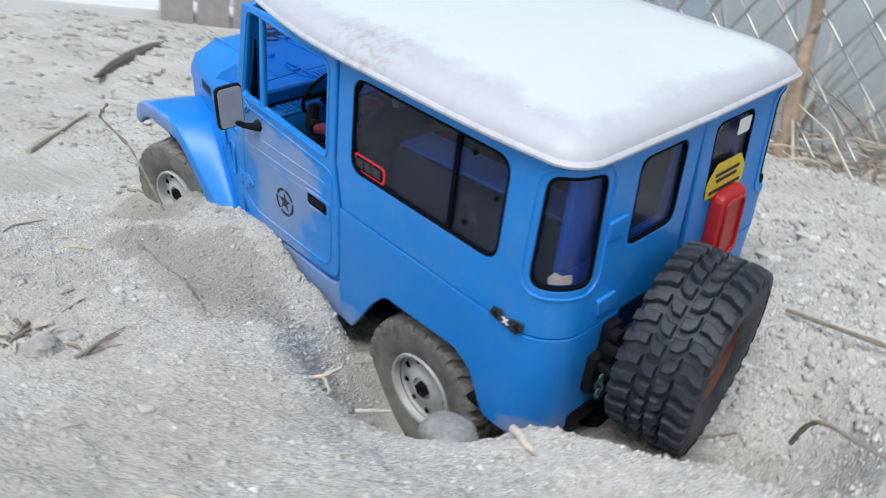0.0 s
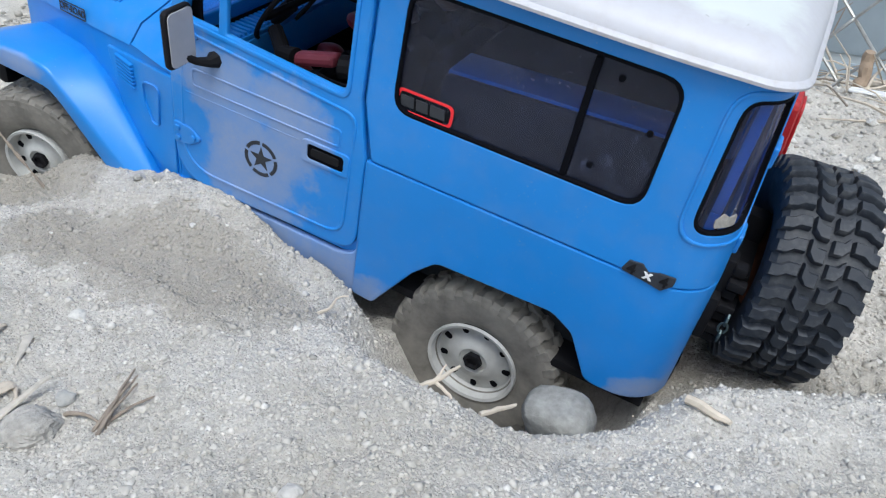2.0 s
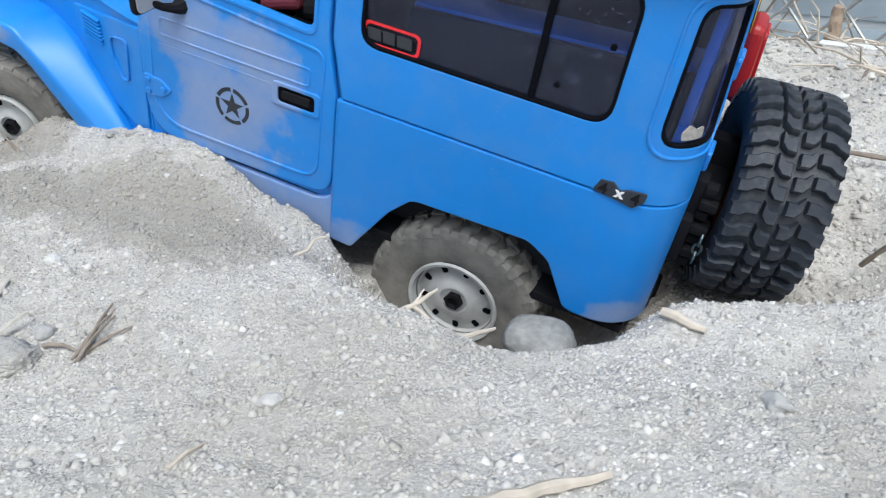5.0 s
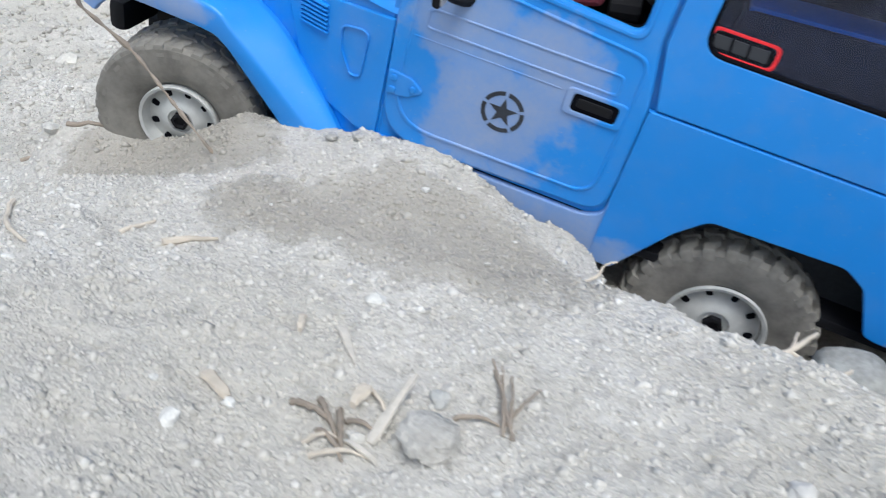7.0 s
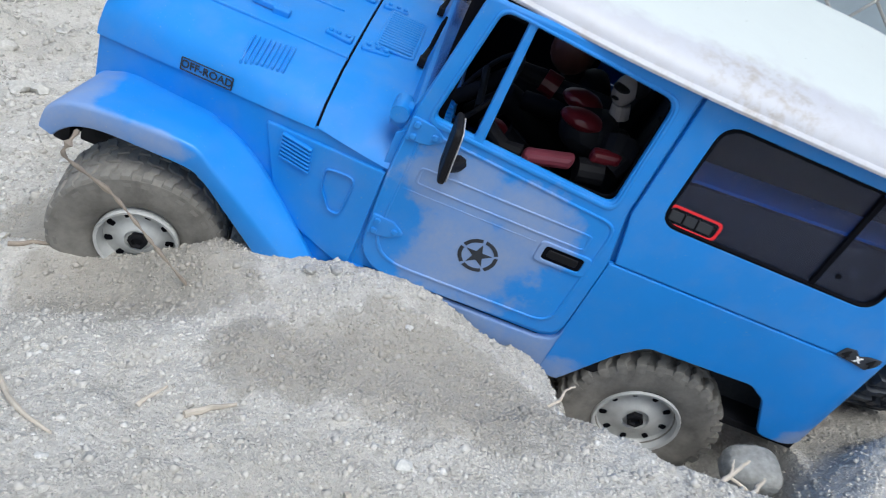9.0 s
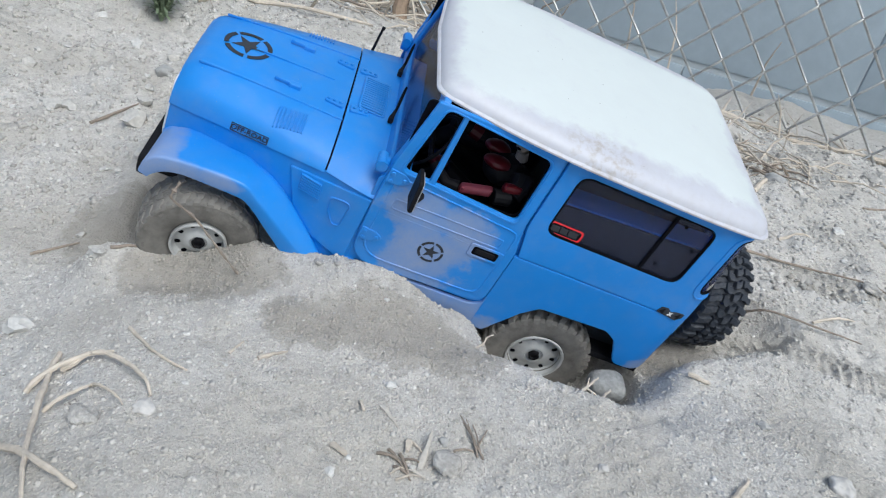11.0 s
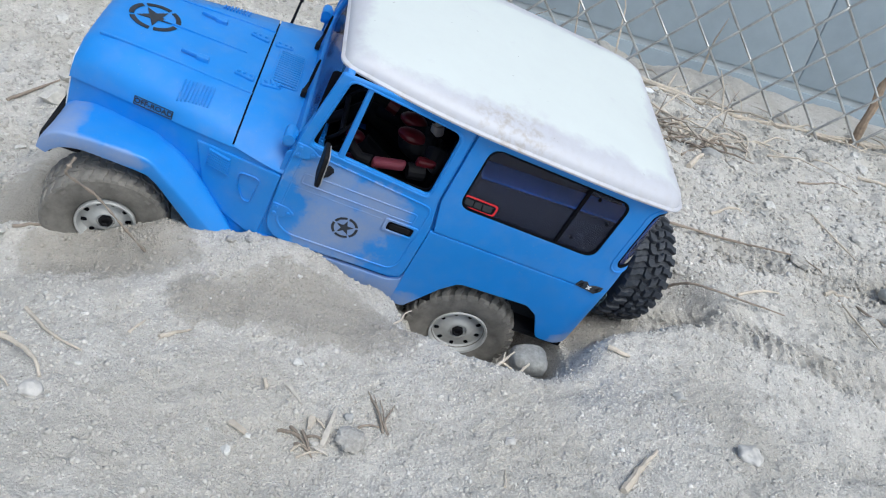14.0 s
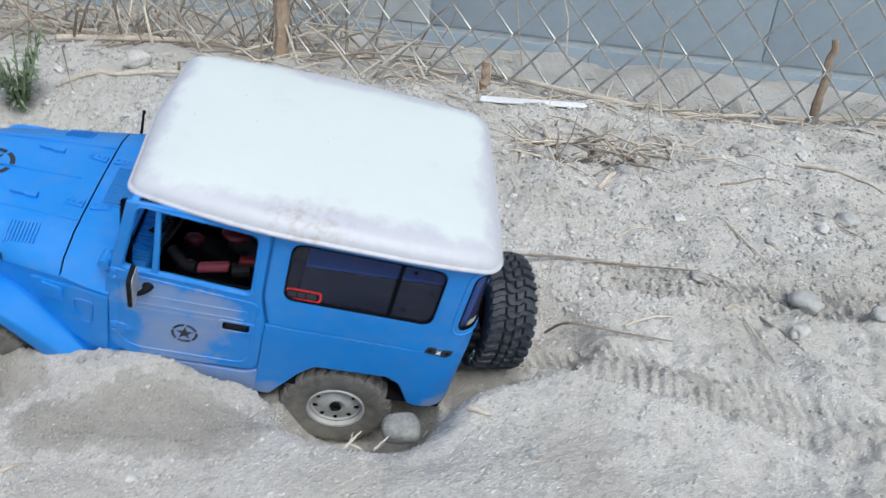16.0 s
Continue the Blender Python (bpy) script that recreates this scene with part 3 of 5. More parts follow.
def flank(sign):
    side = "left" if sign > 0 else "right"
    # tub panel round the wheel arch
    pts = fillet(ARCH + [(u_of(26), 22.6), (u_of(26), 61.0), (38, 61.0)], [1.5, 2, 3, 5, 6, 5, 4, 2, 0.5, 0.5, 1])
    part("tub_panel", wrap(plate(pts, (), 2.0, 0.5), B, sign), M_TUB, truck)
    # upper side with window, corner window and rear window
    w1 = rect(-31, 33.2, 77.5, 108.5, 5.5)
    w2 = rect(-62, -42.5, 77, 109.5, 5)
    w3 = rect(u_of(7), u_of(29.5), 83, 108.5, 3.5)
    pts = fillet([(u_of(0.2), 61.4), (36.7, 61.4), (40.6, 77), (40.6, 115), (u_of(0.2), 115)], [0.2, 0.5, 3, 0.3, 0.2])
    part("upper_side", wrap(plate(pts, (w1, w2, w3), 1.8, 0.4), B, sign), M_BLUE, truck)
    for outer, grow, nm in ((w1, 0.8, "window"), (w2, 0.8, "corner_window"), (w3, 0.7, "rear_window")):
        us, vs = [p[0] for p in outer], [p[1] for p in outer]
        r0 = 5.5 if nm == "window" else 4.5
        inner = rect(min(us) + grow, max(us) - grow, min(vs) + grow, max(vs) - grow, r0 - grow * 0.6)
        outl = rect(min(us) - 0.1, max(us) + 0.1, min(vs) - 0.1, max(vs) + 0.1, r0)
        win = part(nm, wrap(plate(inner, (), 0.5, 0.05), B, sign, -1.0), M_GLASS, truck, "dark tinted dusty window")
        part("seal", wrap(ring(outl, inner, 1.4, 0.25), B, sign, 0.0), M_SEAL, win)
        if nm == "window":
            part("divider", wrap(plate(rect(-12.6, -11.0, 78.6, 107.4, 0.2), (), 1.2, 0.2), B, sign, 0.0), M_SEAL, win)
            for bu, bv in ((-17.6, 104.4), (-27.0, 95.0), (-17.0, 83.0)):
                part("screw", wrap(plate(rect(bu - 0.75, bu + 0.75, bv - 0.75, bv + 0.75, 0.7), (), 0.7, 0.2), B, sign, -0.6), M_SEAL, win, "small black screw")
        if nm == "corner_window":
            part("mud_fleck", wrap(plate(fillet([(-55.5, 78.6), (-48.2, 78.4), (-47.8, 80.4), (-49.6, 82.4), (-52.0, 81.2), (-54.8, 81.6)], 0.8), (), 0.3, 0.1), B, sign, -0.75), M_CLOD, win, "pale dried mud on the glass")
            o2 = rect(min(us) - 3.4, max(us) + 3.0, min(vs) - 3.0, max(vs) + 2.2, r0 + 2.5)
            i2 = rect(min(us) - 2.6, max(us) + 2.2, min(vs) - 2.2, max(vs) + 1.4, r0 + 2.0)
            part("bead", wrap(ring(o2, i2, 0.9, 0.3), B, sign, 0.45), M_BLUE, truck)


flank(1)
flank(-1)


def door(sign):
    front = [(101.5, 74), (103, 62), (101.5, 40), (96, 30), (86, 28)]
    w_front = fillet([(96.8, 80.8), (85.9, 80.2), (85.6, 111.4), (91.8, 111.4)], [2, 0.6, 0.6, 3])
    w_rear = fillet([(83.2, 80.0), (46.4, 77.5), (46.4, 108.2), (83.4, 111.2)], [0.6, 2.5, 4, 0.6])
    pts = fillet([(38.4, 29.8), (38.4, 61.2), (41.6, 77), (41.6, 113.5), (96.3, 113.5), (101.6, 82), (102.5, 62), (101.8, 28.0)], [7, 1, 3, 0.5, 1, 2, 2, 13], 8)
    d = part("door", on_side(plate(pts, (w_front, w_rear), 2.0, 0.6), B + 0.35, sign), M_DOOR, truck, "blue door with dried dust patches")
    # raised beads of the pressing
    loop1 = fillet([(43.5, 34.5), (42.6, 72), (97.5, 76.5), (98.5, 34)], [6, 4, 3, 11], 6)
    part("bead", on_side(ring([p for p in fillet([(42.6, 33.6), (41.7, 72.8), (98.4, 77.4), (99.4, 33)], [6.5, 4.5, 3.5, 11.5], 6)], loop1, 0.9, 0.35), B + 0.75, sign), M_DOOR, d)
    part("bead", on_side(ring(rect(46, 95, 61.4, 67.0, 1.4), rect(46.8, 94.2, 62.1, 66.3, 1.0), 0.7, 0.25), B + 0.6, sign), M_DOOR, d)
    part("crease", on_side(plate(rect(59, 97, 58.6, 59.0, 0.1), (), 0.5, 0.1), B + 0.45, sign), M_DOOR, d)
    # handle in its recess
    h = part("handle_bezel", on_side(ring(rect(42.6, 57.6, 53.4, 60.4, 1.6), rect(44.4, 55.8, 54.6, 59.2, 1.2), 1.0, 0.3), B + 0.9, sign), M_DOOR, d)
    part("handle_recess", on_side(plate(rect(44.4, 55.8, 54.6, 59.2, 1.0), (), 0.4, 0.05), B + 0.5, sign), M_SEAL, d, "black door handle recess")
    part("handle", on_side(plate(rect(45.8, 54.6, 55.8, 58.2, 0.8), (), 0.8, 0.25), B + 1.0, sign), M_BLACK, d, "black door handle")
    for hz in (44.5, 76.0):
        hp = fillet([(101.8, hz - 3.4), (101.8, hz + 3.6), (95.5, hz + 3.0), (91.6, hz + 0.2), (95.5, hz - 2.6)], [1, 1, 1, 1.2, 1])
        hg = part("hinge", on_side(plate(hp, (), 0.9, 0.3), B + 1.0, sign), M_DOOR, d)
        for bx, bz in ((100, hz + 1.8), (100, hz - 1.6), (94.6, hz + 0.2)):
            part("bolt", on_side(plate(rect(bx - 0.9, bx + 0.9, bz - 0.9, bz + 0.9, 0.85), (), 0.8, 0.3), B + 1.6, sign), M_DOOR, hg)
    # window surround
    part("window_bead", on_side(ring(fillet([(98.6, 79.0), (44.8, 75.6), (44.8, 109.6), (92.8, 112.8)], [3, 3.5, 5, 4]), fillet([(97.4, 80.2), (45.8, 76.8), (45.8, 108.7), (92.2, 112.0)], [2.5, 3, 4.5, 3.5]), 0.8, 0.3), B + 0.75, sign), M_DOOR, d)
    # mirror on its arm
    s = sign
    arm = part("mirror_arm", scale_bm(tube([(87, s * 59, 71.8), (87.2, s * 61.5, 71.8), (88.6, s * 64.5, 72.6), (90.6, s * 67.5, 74.5), (90.8, s * 68, 78)], [2.6, 1.5, 1.1, 1.1, 1.0], 8)), M_BLACK, d)
    part("mirror_case", scale_bm(moved(plate(rect(-5.4, 5.4, -7.8, 7.8, 2.2), (), 1.8, 0.6), lambda u, v, w: (90.0 - w - 0.06 * u * s + 0.06 * v, s * (68.2 + u), 80.0 + v))), M_BLACK, arm)
    part("mirror_face", scale_bm(moved(plate(rect(-4.7, 4.7, -7.1, 7.1, 1.8), (), 0.3, 0.05), lambda u, v, w: (89.85 + w - 0.06 * u * s + 0.06 * v, s * (68.2 + u), 80.0 + v))), M_MIRROR, arm, "plain silver mirror face")
    return d


for s in (1, -1):
    part("door_jamb", on_side(plate([(35.5, 27.5), (99.5, 27.5), (99.5, 34), (44, 34), (44, 113), (35.5, 113)], (), 0.8, 0.1), B - 1.6, s), M_BLUE, truck)
    part("door_jamb", on_side(plate([(98.6, 26), (104.2, 26), (104.2, 72), (98.6, 76)], (), 0.8, 0.1), B - 1.6, s), M_BLUE, truck)
door_l = door(1)
door(-1)
for s in (1, -1):
    # sill below the door, and the flank ahead of it
    part("sill", on_side(plate(fillet([(37.6, 14.5), (37.6, 60.8), (38.2, 60.8), (38.2, 29.2), (44, 27.2), (104, 27.2), (104, 14.5)], [1, 0, 0, 7, 1, 0.5, 1]), (), 2.0, 0.5), B, s), M_SILL, truck)


def taper(x):
    return 58.6 - 0.2865 * (x - 101)


def on_taper(bm, s, out=0.0):
    return scale_bm(moved(bm, lambda u, v, w: (u, s * (taper(u) + w + out), v)))


for s in (1, -1):
    apron = part("apron", on_taper(plate([(101.5, 20), (140, 20), (191, 30), (191, 50.6), (121, 61.2), (103.6, 61.4)], (), 1.6, 0.3), s), M_BLUE, truck)
    part("apron_panel", on_taper(plate(fillet([(103, 24), (128, 30), (137.5, 55.2), (102.8, 60.4)], [1, 2, 1, 0.4]), (), 1.2, 0.4), s, 1.0), M_BLUE, truck)
    for k in range(7):
        z = 47.6 + k * 1.15
        part("louvre", on_taper(plate(fillet([(122.0 + k * 0.15, z), (131.4 + k * 0.1, z + 0.1), (131.4 + k * 0.1, z + 0.75), (122.0 + k * 0.15, z + 0.7)], 0.3), (), 1.6, 0.4), s, 2.2), M_BLUE, apron)
    fu = fillet([(109.0, 54.6), (118.4, 52.4), (117.4, 45.5), (113.6, 39.9), (110.2, 40.6)], [2.6, 2.6, 3, 1.8, 1.8])
    fi = [((p[0] - 113.4) * 0.90 + 113.4, (p[1] - 47) * 0.94 + 47) for p in fu]
    part("filler_bead", on_taper(ring(fu, fi, 1.2, 0.3), s, 1.75), M_BLUE, apron)

# bonnet, cowl, windscreen
def nose(x, hw, top, base, drop=0.0):
    half = [(0, top), (hw * 0.45, top - 0.5), (hw * 0.66, top - 1.2), (hw * 0.70, top - 2.0), (hw * 0.90, top - 5.0), (hw * 0.985, top - 9.5), (hw, base)]
    return [(x, -y, z) for y, z in half[::-1]] + [(x, y, z) for y, z in half[1:]]


secs = []
for x, top in ((124.3, 71.15), (135, 71.0), (150, 70.6), (165, 70.0), (178, 69.2), (185, 68.2), (189, 66.6), (191.5, 63.6)):
    base = 61.2 + (x - 121) * (50.8 - 61.2) / 70
    secs.append(nose(x, taper(x) + 0.7, top, base))
bonnet = part("bonnet", scale_bm(loft(secs, True, False)), M_BLUE, truck)
secs = []
for x, top, add in ((102.0, 72.4, 0.4), (108, 72.0, 0.9), (115, 71.6, 0.9), (123.5, 71.15, 0.7)):
    secs.append(nose(x, taper(x) + add, top, 61.6))
cowl = part("cowl", scale_bm(loft(secs, True, False)), M_BLUE, truck)
# black strip puts the shade between bonnet and cowl into colour
part("bonnet_gap_shade", scale_bm(loft([nose(123.2, taper(123) - 0.6, 70.0, 60.0), nose(124.6, taper(124) - 0.6, 70.0, 60.0)], True, False)), M_SEAL, truck, "black strip painted for shade in the bonnet gap")


def hood_z(x, y):
    hw = taper(x) + 0.7
    top = 71.2 - max(0, x - 122) * 0.022 - max(0, x - 165) * 0.04
    prof = [(0, 0), (0.45, -0.5), (0.66, -1.2), (0.70, -2.0), (0.90, -5.0), (0.985, -9.5)]
    r = abs(y) / hw
    for (a, za), (b, zb) in zip(prof, prof[1:]):
        if r <= b:
            return top + za + (zb - za) * (r - a) / (b - a)
    return top - 9.5


def on_hood(bm, up=0.0):
    return scale_bm(moved(bm, lambda u, v, w: (u, v, hood_z(u, v) + w + up)))


for s in (1, -1):
    for k in range(9):
        x = 137.6 + k * 1.42
        part("bonnet_louvre", on_hood(cuts(plate(rect(x, x + 0.75, s * 37.3 - 4.8, s * 37.3 + 4.8, 0.3), (), 1.2, 0.35), [s * 37.3 - 2, s * 37.3 + 2], 1), 0.95), M_BLUE, bonnet)
    for hx, d in ((125.2, 1), (122.4, -1)):
        hpl = fillet([(hx, s * 17 - 2.6), (hx, s * 17 + 2.6), (hx + d * 8.5, s * 17 + 1.2), (hx + d * 8.5, s * 17 - 1.2)], 1.1)
        hg = part("hinge", on_hood(plate(hpl, (), 1.3, 0.4), 1.15), M_BLUE, bonnet if d > 0 else cowl)
        for j in (1.8, 4.6, 7.0):
            part("bolt", on_hood(plate(rect(hx + d * j - 0.8, hx + d * j + 0.8, s * 17 - 0.8, s * 17 + 0.8, 0.75), (), 0.9, 0.35), 1.9), M_BLUE, hg)
    part("bonnet_latch", on_hood(join(plate(rect(144.5, 149.5, s * 17 - 1.5, s * 17 + 1.5, 0.5), (), 2.4, 0.5), plate(fillet([(149, s * 17 - 0.8), (156, s * 17 - 0.25), (156, s * 17 + 0.25), (149, s * 17 + 0.8)], 0.2), (), 1.6, 0.3)), 1.9), M_BLUE, bonnet)
    part("bonnet_rib", on_hood(cuts(plate(fillet([(124, s * 27.5), (186, s * 22.5), (186, s * 21.7), (124, s * 26.7)], 0.2), (), 1.2, 0.3), [140, 155, 170, 180]), 0.65), M_BLUE, bonnet)
part("bonnet_rib", on_hood(cuts(plate(rect(132, 168, -0.35, 0.35, 0.2), (), 0.8, 0.2), [145, 160]), 0.6), M_BLUE, bonnet)
part("vent_back", on_hood(cuts(plate(rect(107.9, 118.4, -12.4, 14.4, 1.2), (), 0.4, 0.05), [-6, 0, 6], 1), 0.95), M_SEAL, cowl, "dark vent behind slats")
part("vent_frame", on_hood(cuts(ring(rect(106.9, 119.4, -13.4, 15.4, 1.8), rect(107.9, 118.4, -12.4, 14.4, 1.2), 0.8, 0.25), [-6, 0, 6], 1), 1.45), M_BLUE, cowl)
for k in range(15):
    y = -12.2 + k * 1.76
    part("vent_slat", on_hood(plate(rect(107.8, 118.5, y + 0.35, y + 1.35, 0.25), (), 0.9, 0.3), 1.75), M_BLUE, cowl)
# windscreen frame, leaning back
def screen(bm):
    return scale_bm(moved(bm, lambda u, v, w: (103.2 - (v - 72) * 0.20 + w, u, v)))


part("screen_frame", screen(plate(rect(-56.5, 56.5, 70, 114, 3), (rect(-51, 51, 77, 110, 4),), 3.0, 0.7)), M_BLUE, truck)
part("windscreen", screen(moved(plate(rect(-51, 51, 77, 110, 4), (), 0.5, 0.05), lambda u, v, w: (u, v, w - 1.4))), M_GLASS, truck, "clear tinted windscreen")
for y0, y1 in ((17, -3), (-25, -45)):
    w_ = part("wiper", scale_bm(join(tube([(104.6, y0, 74.4), (103.6, y0 - 4, 77), (102.9, y0 - 8, 80)], [1.0, 0.7, 0.5], 6), box(103.4, 105.6, y0 - 1.5, y0 + 1.5, 72.4, 75.2, 0.5))), M_BLACK, cowl)
    part("blade", scale_bm(tube([(103.8, y0 - 3, 77.2), (103.4, y0 - 6, 78.8), (102.7, y0 - 12, 82.4), (102.4, y0 - 14, 83.6)], [0.45, 0.65, 0.65, 0.4], 8)), M_SEAL, w_)
part("antenna", scale_bm(tube([(119, -50, 65), (118.6, -50.3, 72), (118.2, -50.5, 78), (118.1, -50.5, 78.4), (118, -50.5, 79.6)], [0.7, 0.65, 0.6, 0.95, 0.8], 8)), M_BLACK, truck, "black antenna stub")
for s in (1, -1):
    part("screen_hinge", scale_bm(join(box(102.0, 107.0, s * 53 - 2.2, s * 53 + 2.2, 72, 79, 1.2), tube([(105, s * 49.5, 77.0), (105, s * 57.2, 77.0)], 2.4, 12))), M_BLUE, truck)


# slatted shelf behind the windscreen
shelf = part("dash_shelf", scale_bm(box(91, 99.5, -50, 50, 69.5, 71, 0.4)), M_BLUE, truck)
for k in range(18):
    part("dash_slat", scale_bm(box(91.6, 98.6, 8 + k * 2.1, 9.2 + k * 2.1, 70.8, 72.0, 0.3)), M_BLUE, shelf)


# roof
def roof_half(x):
    """Half the roof's width: widest over the rear door post, drawn in towards the windscreen and the tail."""
    return 61.4 - 9.5 * (max(0.0, x - 28) / 70) ** 2 - 3.0 * (max(0.0, -8 - x) / 43) ** 2


def roof_ring(d, z):
    """A ring of the roof at inset d: rounded corners, bowed front edge, sides that follow roof_half."""
    x0, x1, r0, r1 = -52.2 + d, 97.6 - d, 10.0, 7.0
    n, out = 7, []
    half = lambda x: roof_half(x) - d
    for k in range(n):
        a = radians(90 * k / (n - 1))
        out.append((x1 - r1 * (1 - math.cos(a)), half(x1 - r1) - r1 * (1 - math.sin(a)) * 0.9))
    for k in range(1, 16):
        x = x1 - r1 + (x0 + r0 - x1 + r1) * k / 16
        out.append((x, half(x)))
    for k in range(n):
        a = radians(90 + 90 * k / (n - 1))
        out.append((x0 + r0 * (1 + math.cos(a)), half(x0 + r0) - r0 * (1 - math.sin(a))))
    row = out + [(x0, 0.0)] + [(x, -y) for x, y in out[::-1]] + [(x1, 0.0)]
    hw = half(x1 - r1)
    pts = []
    for x, y in row:
        v = min(1.0, abs(y) / hw)
        fwd = max(0.0, (x - 60) / (x1 - 60))
        pts.append((x + 3.4 * (1 - v * v) * fwd ** 2 - 0.8 * (1 - v * v) * max(0.0, (-30 - x) / 21), y, z))
    return pts


rings = [roof_ring(d, z) for d, z in ((4.0, 112.9), (0.6, 113.0), (-0.1, 113.3), (-0.2, 114.0), (0.2, 114.5), (0.9, 114.8), (1.1, 115.3), (1.6, 116.4), (2.6, 117.6), (4.4, 118.9), (6.5, 119.9))]
for k, z in ((0.93, 120.6), (0.85, 121.3), (0.72, 122.0), (0.55, 122.5), (0.35, 122.9), (0.15, 123.1)):
    rings.append([(23 + (x - 23) * k, y * k, z) for x, y, _ in roof_ring(6.5, z)])
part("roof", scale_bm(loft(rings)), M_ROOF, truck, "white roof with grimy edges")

# front wings
def smooth_line(pts, n):
    """A smooth curve through the points, n steps to each stretch."""
    out = []
    for k in range(len(pts) - 1):
        p0, p1, p2, p3 = (Vector(pts[max(0, min(len(pts) - 1, k + d))]) for d in (-1, 0, 1, 2))
        for q in range(n):
            t = q / n
            out.append(0.5 * (2 * p1 + (p2 - p0) * t + (2 * p0 - 5 * p1 + 4 * p2 - p3) * t * t + (3 * p1 - p0 - 3 * p2 + p3) * t ** 3))
    return out + [Vector(pts[-1])]


def wing(s):
    """A shelf over the wheel and a leg behind it, with a rounded ridge along the outer edge."""
    inner = [(190.6, 37.0), (188.2, 40.4), (184.6, 42.6), (177.6, 45.6), (163.0, 47.2), (153.0, 48.2), (148.8, 47.2), (144.4, 46.4), (135.0, 42.0), (120.5, 30.0), (109.0, 19.0)]
    ridge = [(191.6, 35.8), (190.2, 41.4), (186.0, 45.6), (178.5, 47.2), (167.0, 48.0), (154.0, 47.8), (149.0, 46.3), (145.7, 43.4), (138.4, 37.2), (128.4, 28.6), (117.4, 19.4)]
    under = [(187.4, 34.4), (185.4, 36.8), (181.4, 39.6), (175.0, 41.2), (165.0, 41.0), (152.0, 40.3), (147.6, 38.3), (144.3, 35.6), (139.5, 30.8), (133.0, 24.4), (124.5, 16.0)]
    secs = []
    for i_, r_, u_ in zip(smooth_line(inner, 5), smooth_line(ridge, 5), smooth_line(under, 5)):
        I = Vector((i_.x, taper(i_.x) + 3.0, i_.y))
        root = Vector((i_.x + 0.9, taper(i_.x) - 1.0, i_.y - 1.2))
        R = Vector((r_.x, 62.4, r_.y))
        U = Vector((u_.x, 62.6, u_.y))
        a, b_ = I.lerp(R, 0.93), R.lerp(U, 0.16)
        row = [root, root.lerp(I, 0.9), I.lerp(R, 0.05) + Vector((0, 0, 0.1)), I.lerp(R, 0.4) + Vector((0, 0, 0.35))]
        for k in range(5):
            t = k / 4
            row.append(a.lerp(R, t).lerp(R.lerp(b_, t), t) + Vector((0, 0, 0.35 * (1 - t))))
        e, d = R.lerp(U, 0.88), U + Vector((0, -1.6, 0))
        for k in range(4):
            t = k / 3
            row.append(e.lerp(U, t).lerp(U.lerp(d, t), t))
        row.append(Vector((u_.x, 60.6, u_.y)).lerp(R, 0.2) + Vector((0, -1.0, 0)))
        low = Vector((u_.x, root.y, u_.y)).lerp(root, 0.4)
        row.append(low)
        secs.append([(v.x, s * v.y, v.z) for v in row])
    return part("wing", scale_bm(loft(secs)), M_FENDER, truck, "blue wing with dusty tip and a pale sheen painted on its ridge")


wing(1)
wing(-1)
part("grille_surround", scale_bm(moved(plate(rect(-31, 31, 30, 60, 6), (rect(-26, 26, 36, 57, 3),), 3.0, 1.0), lambda u, v, w: (192.2 + w, u, v))), M_WHITE, truck, "white grille surround")
gr = part("grille", scale_bm(box(186, 189.6, -28, 28, 34, 60)), M_BLACK, truck)
for k in range(6):
    part("grille_bar", scale_bm(box(189.2, 190.8, -26, 26, 37 + k * 3.5, 38.6 + k * 3.5, 0.4)), M_BLACK, gr)
part("bumper", scale_bm(box(190, 196, -47, 47, 20, 30, 2.5)), M_BLACK, truck, "black front bumper")
# chassis, floor, liners
part("floor", scale_bm(box(-50, 104, -55, 55, 18, 21, 0.5)), M_BLACK, truck)
for s in (1, -1):
    part("chassis_rail", scale_bm(box(-56, 196, s * 24 - 4, s * 24 + 4, 8, 17, 1)), M_BLACK, truck)
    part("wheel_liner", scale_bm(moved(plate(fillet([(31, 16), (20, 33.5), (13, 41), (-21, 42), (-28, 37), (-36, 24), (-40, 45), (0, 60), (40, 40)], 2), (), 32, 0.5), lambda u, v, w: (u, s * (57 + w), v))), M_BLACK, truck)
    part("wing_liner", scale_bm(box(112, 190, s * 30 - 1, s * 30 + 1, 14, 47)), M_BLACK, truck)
for x in (-2, 162):
    part("axle", scale_bm(tube([(x, -46, 3), (x, -12, 3), (x, -9, 3), (x, 9, 3), (x, 12, 3), (x, 46, 3)], [4, 4, 9, 9, 4, 4], 14)), M_BLACK, truck)
part("tail_crossmember", scale_bm(box(-54.5, -50, -44, 44, 20, 28, 1.2)), M_BLACK, truck)
part("firewall", scale_bm(box(100, 102, -55, 55, 20, 72)), M_BLACK, truck)


# wheels
def tyre_profile(R, w):
    return [(R * 0.44, -w * 0.34), (R * 0.50, -w * 0.42), (R * 0.62, -w * 0.48), (R * 0.76, -w * 0.5), (R * 0.88, -w * 0.49), (R * 0.925, -w * 0.43), (R * 0.925, 0), (R * 0.925, w * 0.43), (R * 0.88, w * 0.49), (R * 0.76, w * 0.5), (R * 0.62, w * 0.48), (R * 0.50, w * 0.42), (R * 0.44, w * 0.34)]


